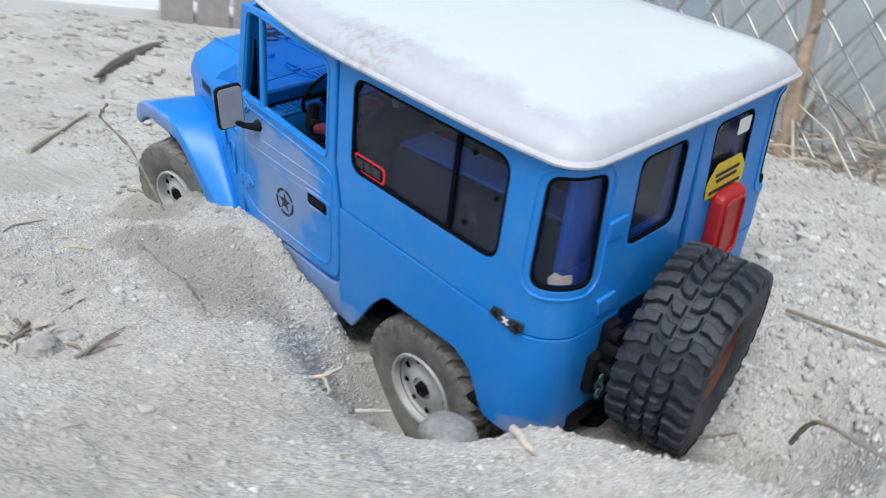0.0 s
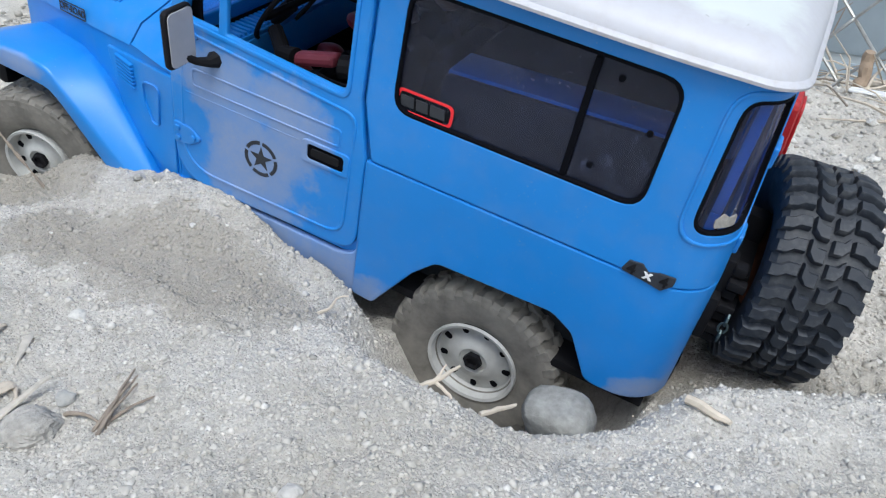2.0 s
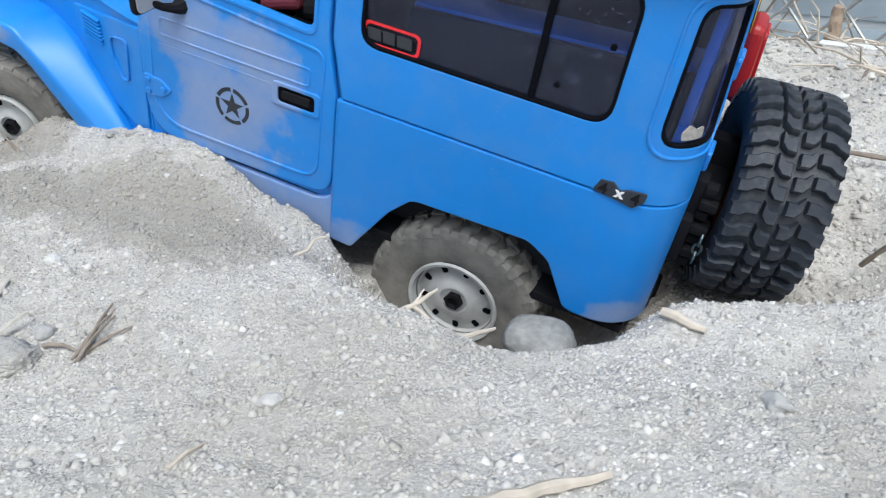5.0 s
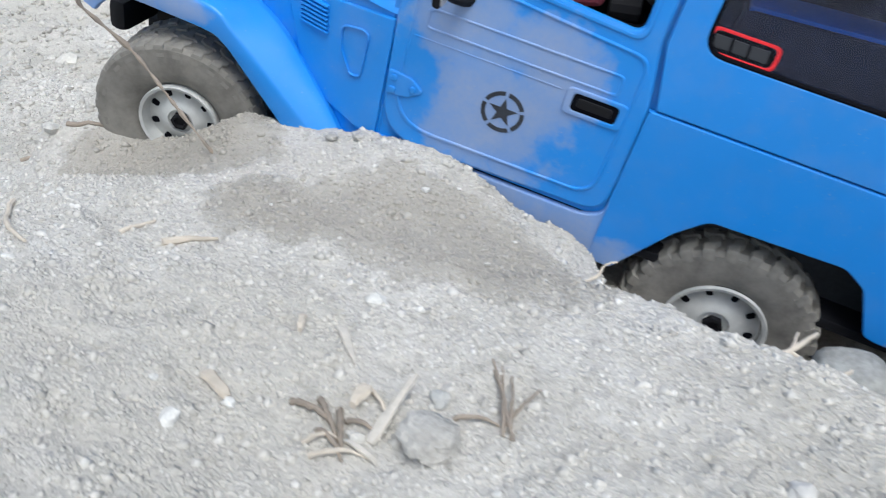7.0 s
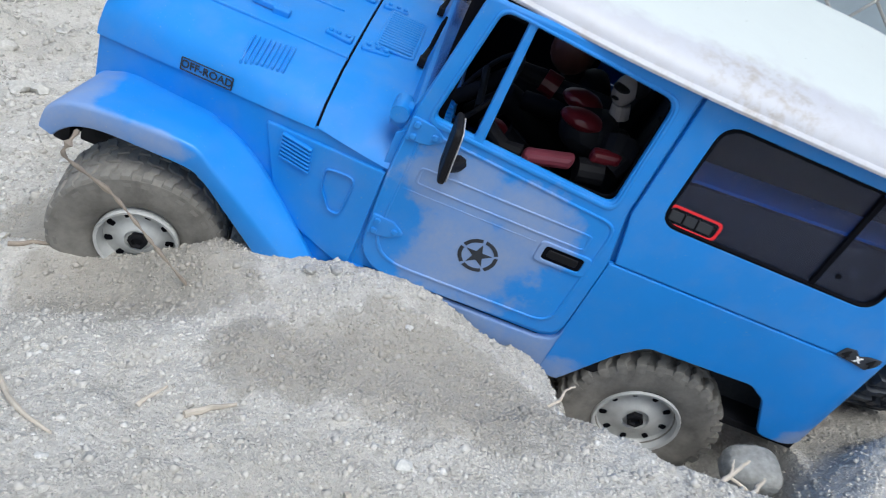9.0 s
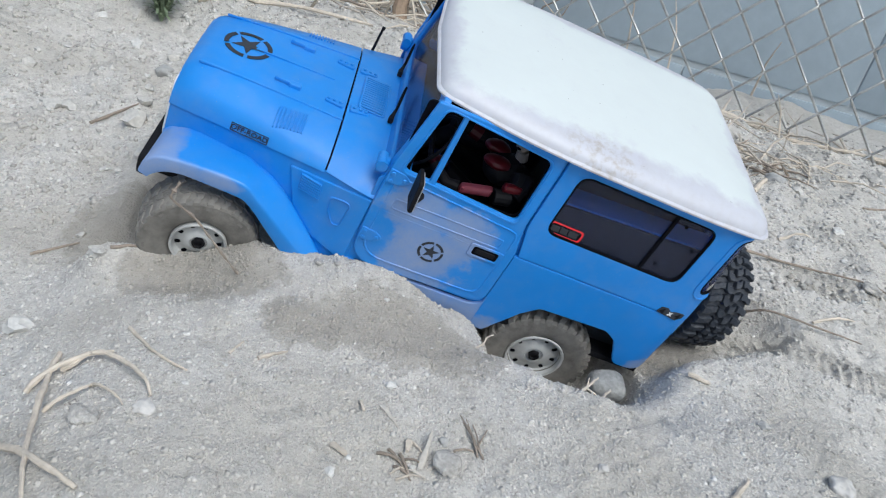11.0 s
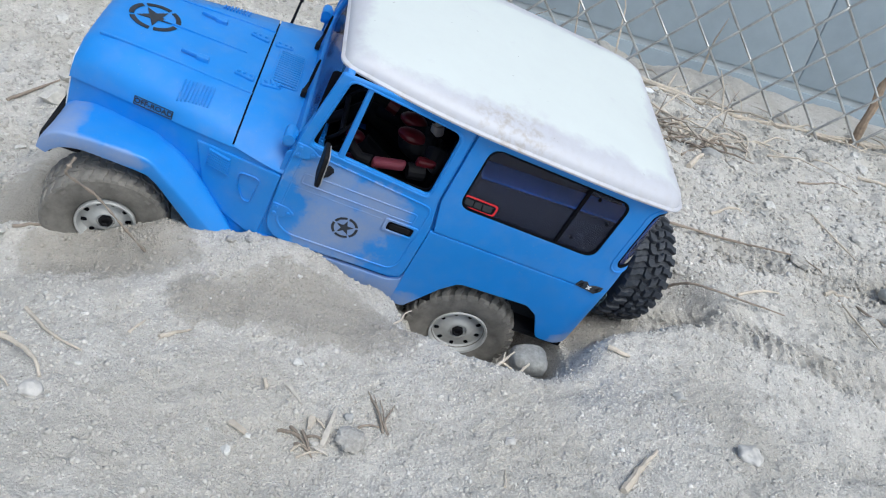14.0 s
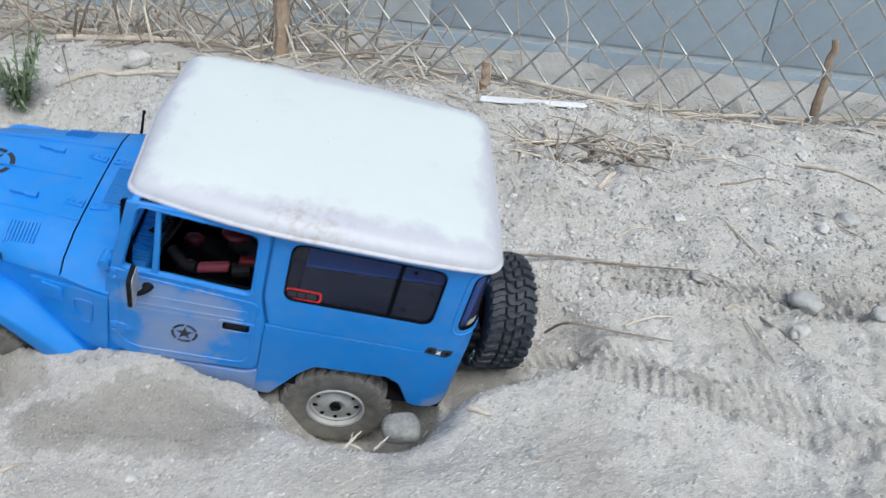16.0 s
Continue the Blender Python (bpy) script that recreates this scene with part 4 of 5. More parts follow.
def tread(R, w, n, hub, material):
    """Knobs of a tyre, each a piece of its own: wavy bars from both shoulders to the middle, staggered."""
    pitch = 2 * math.pi / n
    for side, ph in ((1, 0.0), (-1, 0.5)):
        for kind, line, half in (("shoulder", ((0.495, 0.0), (0.40, 0.02), (0.33, 0.22), (0.215, 0.24)), 0.29), ("middle", ((0.19, 0.30), (0.12, 0.02), (0.02, 0.0)), 0.33)):
            bm = bmesh.new()
            loops = []
            for r_, k_, in_ in ((R * 0.895, 1.0, 0.0), (R * 0.985, 0.92, 0.004), (R, 0.74, 0.014)):
                lo, hi = [], []
                for q, (y, a) in enumerate(line):
                    if q == 0:
                        y -= in_
                    if q == len(line) - 1:
                        y += in_
                    rr = r_ - 0.03 * R * max(0.0, (y - 0.38) / 0.12)
                    for e, out in ((-1, lo), (1, hi)):
                        t = (a + e * half * k_) * pitch
                        out.append(bm.verts.new((rr * math.cos(t), side * y * w, rr * math.sin(t))))
                loops.append(lo + hi[::-1])
            m_ = len(loops[0])
            for p, q in zip(loops, loops[1:]):
                for k in range(m_):
                    bm.faces.new((p[k], p[(k + 1) % m_], q[(k + 1) % m_], q[k]))
            top = loops[-1]
            for k in range(m_ // 2 - 1):
                bm.faces.new((top[k], top[k + 1], top[m_ - 2 - k], top[m_ - 1 - k]))
            if kind == "shoulder":
                v = []
                for rr, yy in ((R * 0.955, 0.465), (R * 0.85, 0.488)):
                    for e in (-1, 1):
                        for h in (0, 0.022):
                            t = e * half * 0.85 * pitch
                            v.append(bm.verts.new((rr * math.cos(t), side * (yy + h) * w, rr * math.sin(t))))
                for q in ((1, 3, 7, 5), (0, 1, 5, 4), (2, 6, 7, 3), (4, 5, 7, 6)):
                    bm.faces.new([v[i] for i in q])
            me = to_mesh("tread_block", scale_bm(bm), material)
            for k in range(n):
                ob = new("tread_block", me)
                ob.parent = hub
                ob.matrix_local = Matrix.Rotation(-pitch * (k + ph), 4, "Y")


def rim(R, w, deep):
    o = w * 0.5
    bm = lathe([(R * 0.49, o - 4), (R * 0.51, o - 1.2), (R * 0.50, o - 0.5), (R * 0.465, o - 0.8), (R * 0.45, o - 3.6 - deep), (R * 0.43, o - 4.6 - deep), (R * 0.30, o - 3.9 - deep), (R * 0.235, o - 2.6 - deep), (R * 0.16, o - 2.3 - deep), (R * 0.15, o - 3.2 - deep), (0, o - 3.2 - deep)], 64)
    return bm


def wheel(name, x, y, z, R, w, steer, sign, dusty):
    deep, k_rim = 0.0, 0.88 if steer else 1.0
    m = Matrix.Translation((x * MM, y * MM, z * MM)) @ Matrix.Rotation(radians(steer), 4, "Z")
    hub = new(name)
    hub.parent, hub.matrix_local = truck, m
    t_ = part("tyre", scale_bm(lathe(tyre_profile(R, w), 64)), M_DUSTTYRE if dusty else M_TYRE, hub, "dusty knobbly tyre" if dusty else "black knobbly tyre")
    tread(R * (0.945 if steer and dusty else 0.98), w * 0.985, 28, hub, M_DUSTTYRE)
    flip = lambda b: moved(b, lambda a, c, d: (a, c * sign, d))
    r_ = part("rim", scale_bm(moved(flip(rim(R, w, deep)), lambda a, c, d: (a * k_rim, c, d * k_rim))), M_RIM, hub, "grey plastic wheel rim with round holes")
    for k in range(9):
        a = 2 * math.pi * k / 9 + 0.2
        hole = moved(plate(rect(-0.95, 0.95, -1.25, 1.25, 0.85), (), 0.5, 0.05), lambda u, v, w_: (u, sign * (w * 0.5 - 4.0 - deep + w_), v + R * 0.365 * k_rim))
        part("rim_hole", scale_bm(moved(hole, lambda a0, b0, c0: (a0 * math.cos(a) - c0 * math.sin(a), b0 - 0.0, a0 * math.sin(a) + c0 * math.cos(a)))), M_SEAL, hub)
    part("hub_nut", scale_bm(flip(lathe([(R * 0.105, w * 0.5 - 3.6 - deep), (R * 0.105, w * 0.5 - 1.6 - deep), (R * 0.07, w * 0.5 - 1.4 - deep), (R * 0.06, w * 0.5 - 2.4 - deep), (0, w * 0.5 - 2.4 - deep)], 6))), M_BLACK, hub)
    return hub


wheel("wheel", -2, 46, 5, 28, 21, 0, 1, True)
wheel("wheel", -2, -46, 5, 28, 21, 0, -1, True)
wheel("wheel", 163.0, 54.0, 8.2, 26.6, 20, 12, 1, True)
wheel("wheel", 164, -45, 3.5, 28.5, 21, -16, -1, True)
spare = new("spare_wheel")
spare.parent = truck
spare.matrix_local = Matrix.Translation((-71 * MM, 13 * MM, 50 * MM)) @ Matrix.Rotation(radians(99), 4, "Z")
tread(30, 24, 30, spare, M_TYRE)
part("tyre", scale_bm(lathe(tyre_profile(30, 24), 64)), M_TYRE, spare, "black knobbly tyre with chevron blocks")
part("rim", scale_bm(lathe([(14, -9), (14.2, 8.6), (12.8, 9.6), (12, 6), (12, 2), (5, 1), (0, 1)], 48)), M_RUST, spare, "rusty bare steel rim")
part("spare_bracket", scale_bm(join(box(-62, -54, -8, 28, 46, 52, 1), box(-62, -54, 4, 10, 28, 60, 1), box(-57, -53, 18, 40, 36, 50, 1))), M_BLACK, truck)

br = part("tow_bracket", scale_bm(box(-57.0, -54, 30, 36, 34, 60, 0.6)), M_BLACK, truck, "black toothed plastic bracket")
for k in range(7):
    part("tooth", scale_bm(box(-60.0 - 1.4 * (k % 2), -56.8, 33 + (k % 3) * 1.2, 37 + (k % 2) * 1.5, 34 + k * 3.8, 36.6 + k * 3.8, 0.5)), M_BLACK, br)
steel = plain("dull_steel", (0.10, 0.14, 0.15), 0.5, 0.7)
for k in range(3):
    ring_ = [(-60.5 + (1.1 if k % 2 else 0) * math.cos(q * math.pi / 4), 41.0 + (0 if k % 2 else 1.1) * math.cos(q * math.pi / 4), 46 - k * 2.8 + 1.8 * math.sin(q * math.pi / 4)) for q in range(9)]
    part("chain_link", scale_bm(tube(ring_, 0.35, 6)), steel, br, "dull steel chain link")

# cabin
cargo = part("cargo_box", scale_bm(moved(box(-44, 27, -46, 46, 20, 90, 2), lambda x, y, z: (x, y, z - max(0, z - 60) / 30 * max(0, x - 12) * 0.35))), plain("dark_grey_plastic", (0.030, 0.031, 0.034), 0.8, vary=0.35, scale=700), truck, "dark grey box filling the load bay")
for s in (1, -1):
    part("deck_rail", scale_bm(moved(box(-44.5, 26, s * 38 - 6.5, s * 38 + 6.5, 89.6, 91, 0.4), lambda x, y, z: (x, y, z - max(0, x - 12) * 0.35))), M_BLUE, cargo, "blue plastic rail along the box")
part("tail_lining", scale_bm(join(box(-47.5, -45, -52, 52, 24, 80, 0.5), box(-47.5, -45, 33, 52, 80, 108, 0.5), box(-47.5, -45, -52, -33, 80, 108, 0.5), box(-47.5, -45, -4, 4, 80, 108, 0.5))), M_BLUE, truck)
for s in (1, -1):
    seat = part("seat", scale_bm(box(32, 66, s * 26 - 17, s * 26 + 17, 30, 44, 4)), M_BLACK, truck)
    part("backrest", scale_bm(moved(box(-4, 4, -16, 16, 0, 44, 3.5), lambda x, y, z: (35 - z * 0.12 + x, s * 26 + y, 42 + z))), M_BLACK, seat)
dash = part("dashboard", scale_bm(box(90, 101, -54, 54, 56, 70, 3)), M_BLUE, truck)
for s in (1, -1):
    part("door_card", on_side(plate(rect(41.5, 99.5, 24, 111, 2), (rect(46, 94.5, 77, 109.5, 4),), 0.8, 0.1), B - 3.4, s), M_SEAL, truck, "black inner door lining")
part("headlining", scale_bm(box(-40, 94, -52, 52, 110.6, 111.6, 0.3)), M_SEAL, truck)
sw = []
for k in range(33):
    a = 2 * math.pi * k / 32
    sw.append((88 - 14 * math.sin(a) * 0.5 - 2, 26 + 14 * math.cos(a), 78 + 14 * math.sin(a) * 0.86))
wheel_ = part("steering_wheel", scale_bm(tube(sw, 0.75, 8)), M_BLACK, truck)
part("steering_column", scale_bm(join(tube([(86, 26, 78), (98, 26, 66)], 2.2, 10), tube([(86, 13, 78), (86, 39, 78)], 1.2, 6))), M_BLACK, wheel_)


# doll at the wheel and a second one beside it: plain shapes
def blob(c, r, seed=1, rough=0.03):
    b = rock(r, seed, rough, 3)
    return moved(b, lambda x, y, z: (x + c[0], y + c[1], z + c[2]))


def driver():
    """Indices: 0 black, 1 red, 2 pale, 3 faded red."""
    bms = [tinted(b, i) for b, i in (
        (blob((44, 26, 68), (7, 10, 15)), 0),
        (blob((57.5, 31.2, 83.2), (6.4, 4.3, 2.9), 3, 0.05), 1),
        (blob((57.5, 20.8, 84.0), (6.4, 4.3, 2.9), 5, 0.05), 1),
        (blob((53, 26.4, 78.5), (9, 10, 7)), 0),
        (blob((50, 27, 78), (5.6, 9.5, 8.5)), 0),
        (tube([(47.6, 26, 86.0), (48.8, 26.2, 90)], [3.0, 2.6], 12), 2),
        (blob((49.8, 26.2, 94.0), (3.5, 3.1, 4.9)), 2),
        (blob((47.0, 24.8, 96.2), (3.6, 3.5, 4.2)), 0),
        (blob((51.4, 28.0, 94.9), (2.6, 2.2, 1.25)), 0),
        (blob((51.8, 28.4, 91.7), (1.2, 1.0, 0.5)), 0),
        (tube([(46, 37, 84), (46.5, 41, 81), (48, 43, 78)], [5.2, 4.8, 4.0], 12), 0),
        (moved(plate(rect(-4.0, 4.0, -1.9, 1.9, 1.4), (), 4.2, 1.3), lambda u, v, w: (50 - u, 46.0 + w, 81.6 + v + u * 0.2)), 1),
        (tube([(49, 44.5, 77), (56, 45.6, 76)], [3.6, 3.4], 12), 0),
        (moved(plate(rect(-6.6, 6.6, -2.0, 2.0, 1.4), (), 4.6, 1.4), lambda u, v, w: (64 - u, 47.5 + w, 75.4 + v + u * 0.30)), 3),
        (tube([(71, 45, 73.2), (76, 44, 72.6), (83, 38, 75)], [2.8, 2.4, 2.2], 12), 0),
        (tube([(47, 14, 81), (56, 8, 79), (63, 6, 78)], [4.4, 3.6, 3.2], 12), 0),
        (tube([(63, 6, 78), (68, 5, 78.6)], [4.0, 3.8], 12), 1),
        (tube([(68, 5, 78.6), (78, 8, 80)], [3.2, 2.4], 12), 0),
        (tube([(50, 33, 48), (72, 35, 60), (82, 35, 48)], [6.5, 5.5, 4.5], 12), 0),
        (tube([(50, 19, 48), (72, 17, 60), (82, 17, 48)], [6.5, 5.5, 4.5], 12), 0),
        (blob((76, 35, 63), (5.0, 3.6, 3)), 1),
        (blob((77, 17, 63), (5.0, 3.6, 3)), 1))]
    return scale_bm(join(*bms))


def passenger():
    bms = [tinted(b, i) for b, i in (
        (blob((46, -26, 60), (9, 13, 17)), 0),
        (tube([(50, -26, 66), (55, -26, 72)], 4.5, 12), 0),
        (blob((58, -26, 80), (8.0, 7.6, 9.2)), 1),
        (tube([(48, -12, 70), (58, -9, 64), (68, -12, 62)], [4.5, 4, 3.4], 12), 0),
        (tube([(50, -33, 48), (72, -35, 58), (82, -35, 46)], [6.5, 5.5, 4.5], 12), 0),
        (tube([(50, -19, 48), (72, -17, 58), (82, -17, 46)], [6.5, 5.5, 4.5], 12), 0))]
    return scale_bm(join(*bms))


d1 = thing("doll", driver(), [M_BLACK, M_DOLLRED, M_PALE, M_DOLLPINK], "black and red jointed plastic doll seated at the wheel", "doll", "dolls in the truck")
d1.matrix_world = CAR
d2 = thing("doll", passenger(), [M_BLACK, M_BROWN], "dark brown plastic doll on the passenger seat", "doll", "dolls in the truck")
d2.matrix_world = CAR


# printed marks
def star_marks(R):
    """A five-pointed star in a broken ring, as flat outlines."""
    shapes = []
    pts = []
    for k in range(10):
        r = R * 0.70 if k % 2 == 0 else R * 0.27
        a = math.pi / 2 + k * math.pi / 5
        pts.append((r * math.cos(a), r * math.sin(a)))
    shapes.append(pts)
    for k in range(5):
        a0, a1 = math.pi / 2 + (k + 0.07) * 2 * math.pi / 5, math.pi / 2 + (k + 0.93) * 2 * math.pi / 5
        arc = [a0 + (a1 - a0) * j / 8 for j in range(9)]
        shapes.append([(R * math.cos(a), R * math.sin(a)) for a in arc] + [(R * 0.80 * math.cos(a), R * 0.80 * math.sin(a)) for a in arc[::-1]])
    return shapes


for pts in star_marks(5.6):
    part("star_mark", on_side(plate([(71 + p[0], 47.4 + p[1]) for p in pts], (), 0.16, 0.02), B + 0.5), M_PRINT, door_l, "dark worn star in a broken ring")
for pts in star_marks(10.4):
    ca, sa = math.cos(1.35), math.sin(1.35)
    part("star_mark", on_hood(cuts(plate([(171.5 + p[0] * ca - p[1] * sa, -1 + p[0] * sa + p[1] * ca) for p in pts], (), 0.16, 0.02), [164, 168, 172, 176, 180]), 0.15), M_PRINT, bonnet, "dark worn star in a broken ring")


def on_flare(bm, out=0.0):
    """The slanting lower edge of the bonnet: u runs back along it."""
    return scale_bm(moved(bm, lambda u, v, w: (157.0 - u, taper(157.0 - u) + 0.68 + w + out - max(0, v) * 0.05, 58.2 + v + 0.149 * u)))


part("badge_frame", on_flare(ring(rect(-8.0, 8.0, -2.0, 2.0, 0.4), rect(-7.6, 7.6, -1.65, 1.65, 0.3), 0.2, 0.04), 0.25), M_PRINT, bonnet, "black framed lettering OFF-ROAD")
part("badge_letters", on_flare(words("OFF-ROAD", 3.2, 0.2, 0.05), 0.15), M_PRINT, bonnet, "black letters OFF-ROAD")
part("label_frame", on_side(ring(rect(17.4, 33.0, 77.9, 83.9, 1.9), rect(18.2, 32.2, 78.6, 83.2, 1.5), 0.3, 0.08), B - 0.9), M_REDLINE, truck, "red outlined window label")
part("label_ground", on_side(plate(rect(18.4, 32.0, 78.8, 83.0, 1.3), (), 0.15, 0.02), B - 1.0), M_BLACK, truck)
for x0, x1 in ((27.8, 31.4), (24.0, 27.2), (19.4, 23.4)):
    part("label_bar", on_side(plate(fillet([(x0, 79.5), (x1, 79.5), (x1 + 0.4, 82.3), (x0 + 0.4, 82.3)], 0.3), (), 0.3, 0.08), B - 0.75), plain("grey_print", (0.03, 0.033, 0.04), 0.5), truck)
emb = part("emblem", on_side(plate(fillet([(-32, 61.6), (-33.2, 64.8), (-36.4, 65.2), (-38.2, 63.6), (-40.6, 64.6), (-44.6, 65.0), (-44.4, 62.6), (-42.2, 60.2), (-38.0, 60.9)], 0.5), (), 0.5, 0.12), B + 0.55), M_PRINT, truck, "black 4x4 badge")
part("emblem_cross", on_side(moved(words("x", 3.6, 0.3, 0.12), lambda u, v, w: (-38.3 - u, 63.0 + v, w)), B + 0.65), M_WHITEINK, emb, "white x of the badge")
for dx in (-34.3, -42.2):
    part("emblem_digit", on_side(moved(words("4", 4.2, 0.25, 0.1), lambda u, v, w: (dx - u, 62.8 + v, w)), B + 0.62), M_BLACK, emb, "black digit 4")

# tail: red can, hinges, stickers
can = part("red_can", scale_bm(moved(plate(rect(-8, 8, -12.5, 12.5, 4), (), 5.0, 1.8), lambda u, v, w: (-53.6 + w + lean(73 + v), -20 + u, 73 + v))), M_RED, truck, "red plastic fuel can on the tail")
part("can_rib", scale_bm(moved(ring(rect(-6.5, 6.5, -10.5, 10.5, 3), rect(-5.3, 5.3, -9.3, 9.3, 2.4), 1.0, 0.4), lambda u, v, w: (-58.5 + w + lean(73 + v), -20 + u * 0.9, 73 + v))), M_RED, can)
for z in (92, 68):
    part("tail_hinge", scale_bm(moved(plate(fillet([(-4, -3), (4, -3), (5, 3), (-3, 3)], 1.2), (), 1.4, 0.5), lambda u, v, w: (-55.2 - w + lean(z), 37 + u, z + v))), M_BLUE, truck)
tail_pts = fillet([(-11, 0), (11, 0), (11, 6), (7, 11), (-7, 11), (-11, 6)], 2)
stick = part("yellow_sticker", scale_bm(moved(plate(tail_pts, (), 0.2, 0.03), lambda u, v, w: (-54.35 + w + lean(84 + v), -18.5 + u, 84 + v))), M_YELLOW, truck, "yellow sticker with unreadable black print")
for k, (w0, z) in enumerate(((9, 1.4), (6, 4.6), (7, 6.6))):
    part("sticker_bar", scale_bm(moved(plate(rect(-w0, w0, 0, 1.1, 0.2), (), 0.2, 0.02), lambda u, v, w: (-54.5 + w + lean(84 + z + v), -18.5 + u, 84 + z + v))), M_PRINT, stick)
part("white_sticker", scale_bm(moved(plate(rect(-3.5, 3.5, 0, 5, 0.5), (), 0.2, 0.03), lambda u, v, w: (-54.35 + w + lean(102 + v), -23 + u, 102 + v))), M_WHITEINK, truck, "small torn white sticker")


# ---- loose things on the sand ----
def twig(name, pts, r, material, label, category="twig", lift=0.0, group="dry stalks on the sand", arch=0.0):
    """A dry stalk through places x, y (and, if given, z) that lies on the sand."""
    rnd = random.Random(len(bpy.data.objects))
    ps = [Vector((p[0], p[1], p[2] if len(p) > 2 else gz(p[0], p[1]) + r * 0.6 + lift)) for p in pts]
    fine = smooth_line(ps, 6)
    n = len(fine)
    for i, q in enumerate(fine):
        if len(pts[0]) < 3:
            q.z = max(q.z, gz(q.x, q.y) + r * 0.5)
        q.z += arch * math.sin(math.pi * i / (n - 1))
        if 0 < i < n - 1:
            q += Vector((rnd.uniform(-1, 1), rnd.uniform(-1, 1), rnd.uniform(-0.3, 0.6))) * r * 0.22
    rad = [r * 0.78 * (1.0 - 0.55 * (i / (n - 1)) ** 1.5) * rnd.uniform(0.85, 1.15) for i in range(n)]
    return thing(name, tube(fine, rad, 7), material, label, category, group)


STRAW = "pale dry straw lying on the sand"
for pts, r in (
    ([(0.1507, 0.0226), (0.1657, 0.0279), (0.1788, 0.0303)], 0.0011),
    ([(0.1685, 0.11), (0.1923, 0.1171)], 0.0013),
    ([(0.2408, 0.1183), (0.2536, 0.0789)], 0.0013),
    ([(0.3139, 0.1433), (0.326, 0.10)], 0.0013),
    ([(0.3409, 0.2225), (0.3678, 0.2053), (0.3912, 0.1859)], 0.0018),
    ([(0.2091, 0.036), (0.2201, 0.0396), (0.2293, 0.0384)], 0.0016),
    ([(0.2179, 0.0339), (0.2206, -0.0048)], 0.0009),
    ([(0.1869, 0.2798), (0.2019, 0.2408), (0.217, 0.2107)], 0.0014),
    ([(0.2446, 0.2545), (0.246, 0.236), (0.2342, 0.207)], 0.0013),
    ([(0.0420, -0.1238), (0.0522, -0.1118), (0.0630, -0.1003)], 0.0019),
    ([(-0.1209, -0.0759), (-0.1112, -0.0696)], 0.0012),
    ([(-0.1689, -0.0653), (-0.1549, -0.0819), (-0.1426, -0.0903)], 0.0009),
    ([(-0.1313, -0.0758), (-0.1274, -0.0685)], 0.0008),
    ([(0.0007, -0.1248), (0.002, -0.117)], 0.0006),
    ([(-0.40, 0.0046), (-0.4866, 0.0801)], 0.003),
):
    twig("straw", pts, r, M_STRAW, STRAW)
twig("stick", [(0.1693, 0.1612), (0.2015, 0.1987)], 0.0024, M_STRAW, "short thick pale stick lying on the sand", "stick")
for pts, r in (
    ([(0.2614, 0.1759), (0.3178, 0.1847)], 0.0011),
    ([(0.2282, 0.0319), (0.2385, 0.0022)], 0.0010),
    ([(0.125, 0.2998), (0.1569, 0.2268)], 0.0014),
    ([(-0.232, 0.004), (-0.215, 0.016)], 0.0010),
    ([(-0.25, 0.13), (-0.232, 0.16)], 0.0012),
):
    twig("twig", pts, r, M_TWIG, "thin grey-brown twig lying on the sand")
twig("twig", [(0.1120, 0.0330, 0.0840), (0.1170, 0.0250, 0.0945), (0.1237, 0.0175, 0.1000), (0.1440, 0.0112, 0.0995), (0.1726, 0.0105, 0.0950)], 0.0010, M_TWIG, "thin dark twig arching over the sand")
twig("twig", [(0.088, 0.0790), (0.1297, 0.0790), (0.163, 0.0768), (0.2048, 0.0672), (0.2242, 0.0645)], 0.0011, M_TWIG, "long thin cane lying over the wheel track", lift=0.002)
twig("twig", [(0.0828, 0.0190), (0.0900, 0.0300), (0.0960, 0.0365)], 0.0009, M_TWIG, "thin grey-brown twig lying on the sand")
# long canes at the foot of the fence
for pts, r in (
    ([(0.1302, 0.462), (0.2222, 0.376), (0.3068, 0.376), (0.3748, 0.365), (0.5452, 0.39)], 0.0032),
    ([(-0.29, 0.48), (-0.1979, 0.53), (-0.0816, 0.55), (0.10, 0.49)], 0.0040),
    ([(-0.2447, 0.361), (-0.1703, 0.3632), (-0.1, 0.37)], 0.0030),
    ([(0.40, 0.372), (0.52, 0.40), (0.66, 0.36)], 0.0026),
):
    twig("cane", pts, r, M_STRAW, "long dry cane lying at the fence foot", "cane", lift=0.002, group="canes at the fence")
# bent stalks at the end of the mound
for pts, r in (
    ([(-0.1924, -0.0963), (-0.1847, -0.0885), (-0.1696, -0.0801)], 0.0015),
    ([(-0.1840, -0.0880), (-0.1760, -0.0840), (-0.1672, -0.0878), (-0.1555, -0.0977), (-0.1504, -0.1052)], 0.0014),
    ([(-0.1889, -0.0770), (-0.1861, -0.0953), (-0.1809, -0.1184), (-0.1746, -0.1410), (-0.1671, -0.1608)], 0.0015),
    ([(-0.1960, -0.1220), (-0.1880, -0.1270), (-0.1710, -0.1395), (-0.1583, -0.1475)], 0.0019),
    ([(-0.1810, -0.1112), (-0.1741, -0.1073), (-0.1688, -0.1008)], 0.0010),
    ([(-0.1709, -0.1002), (-0.1570, -0.1118)], 0.0008),
):
    twig("straw", pts, r, M_STRAW, "bent dry stalk lying on the sand", arch=0.003)
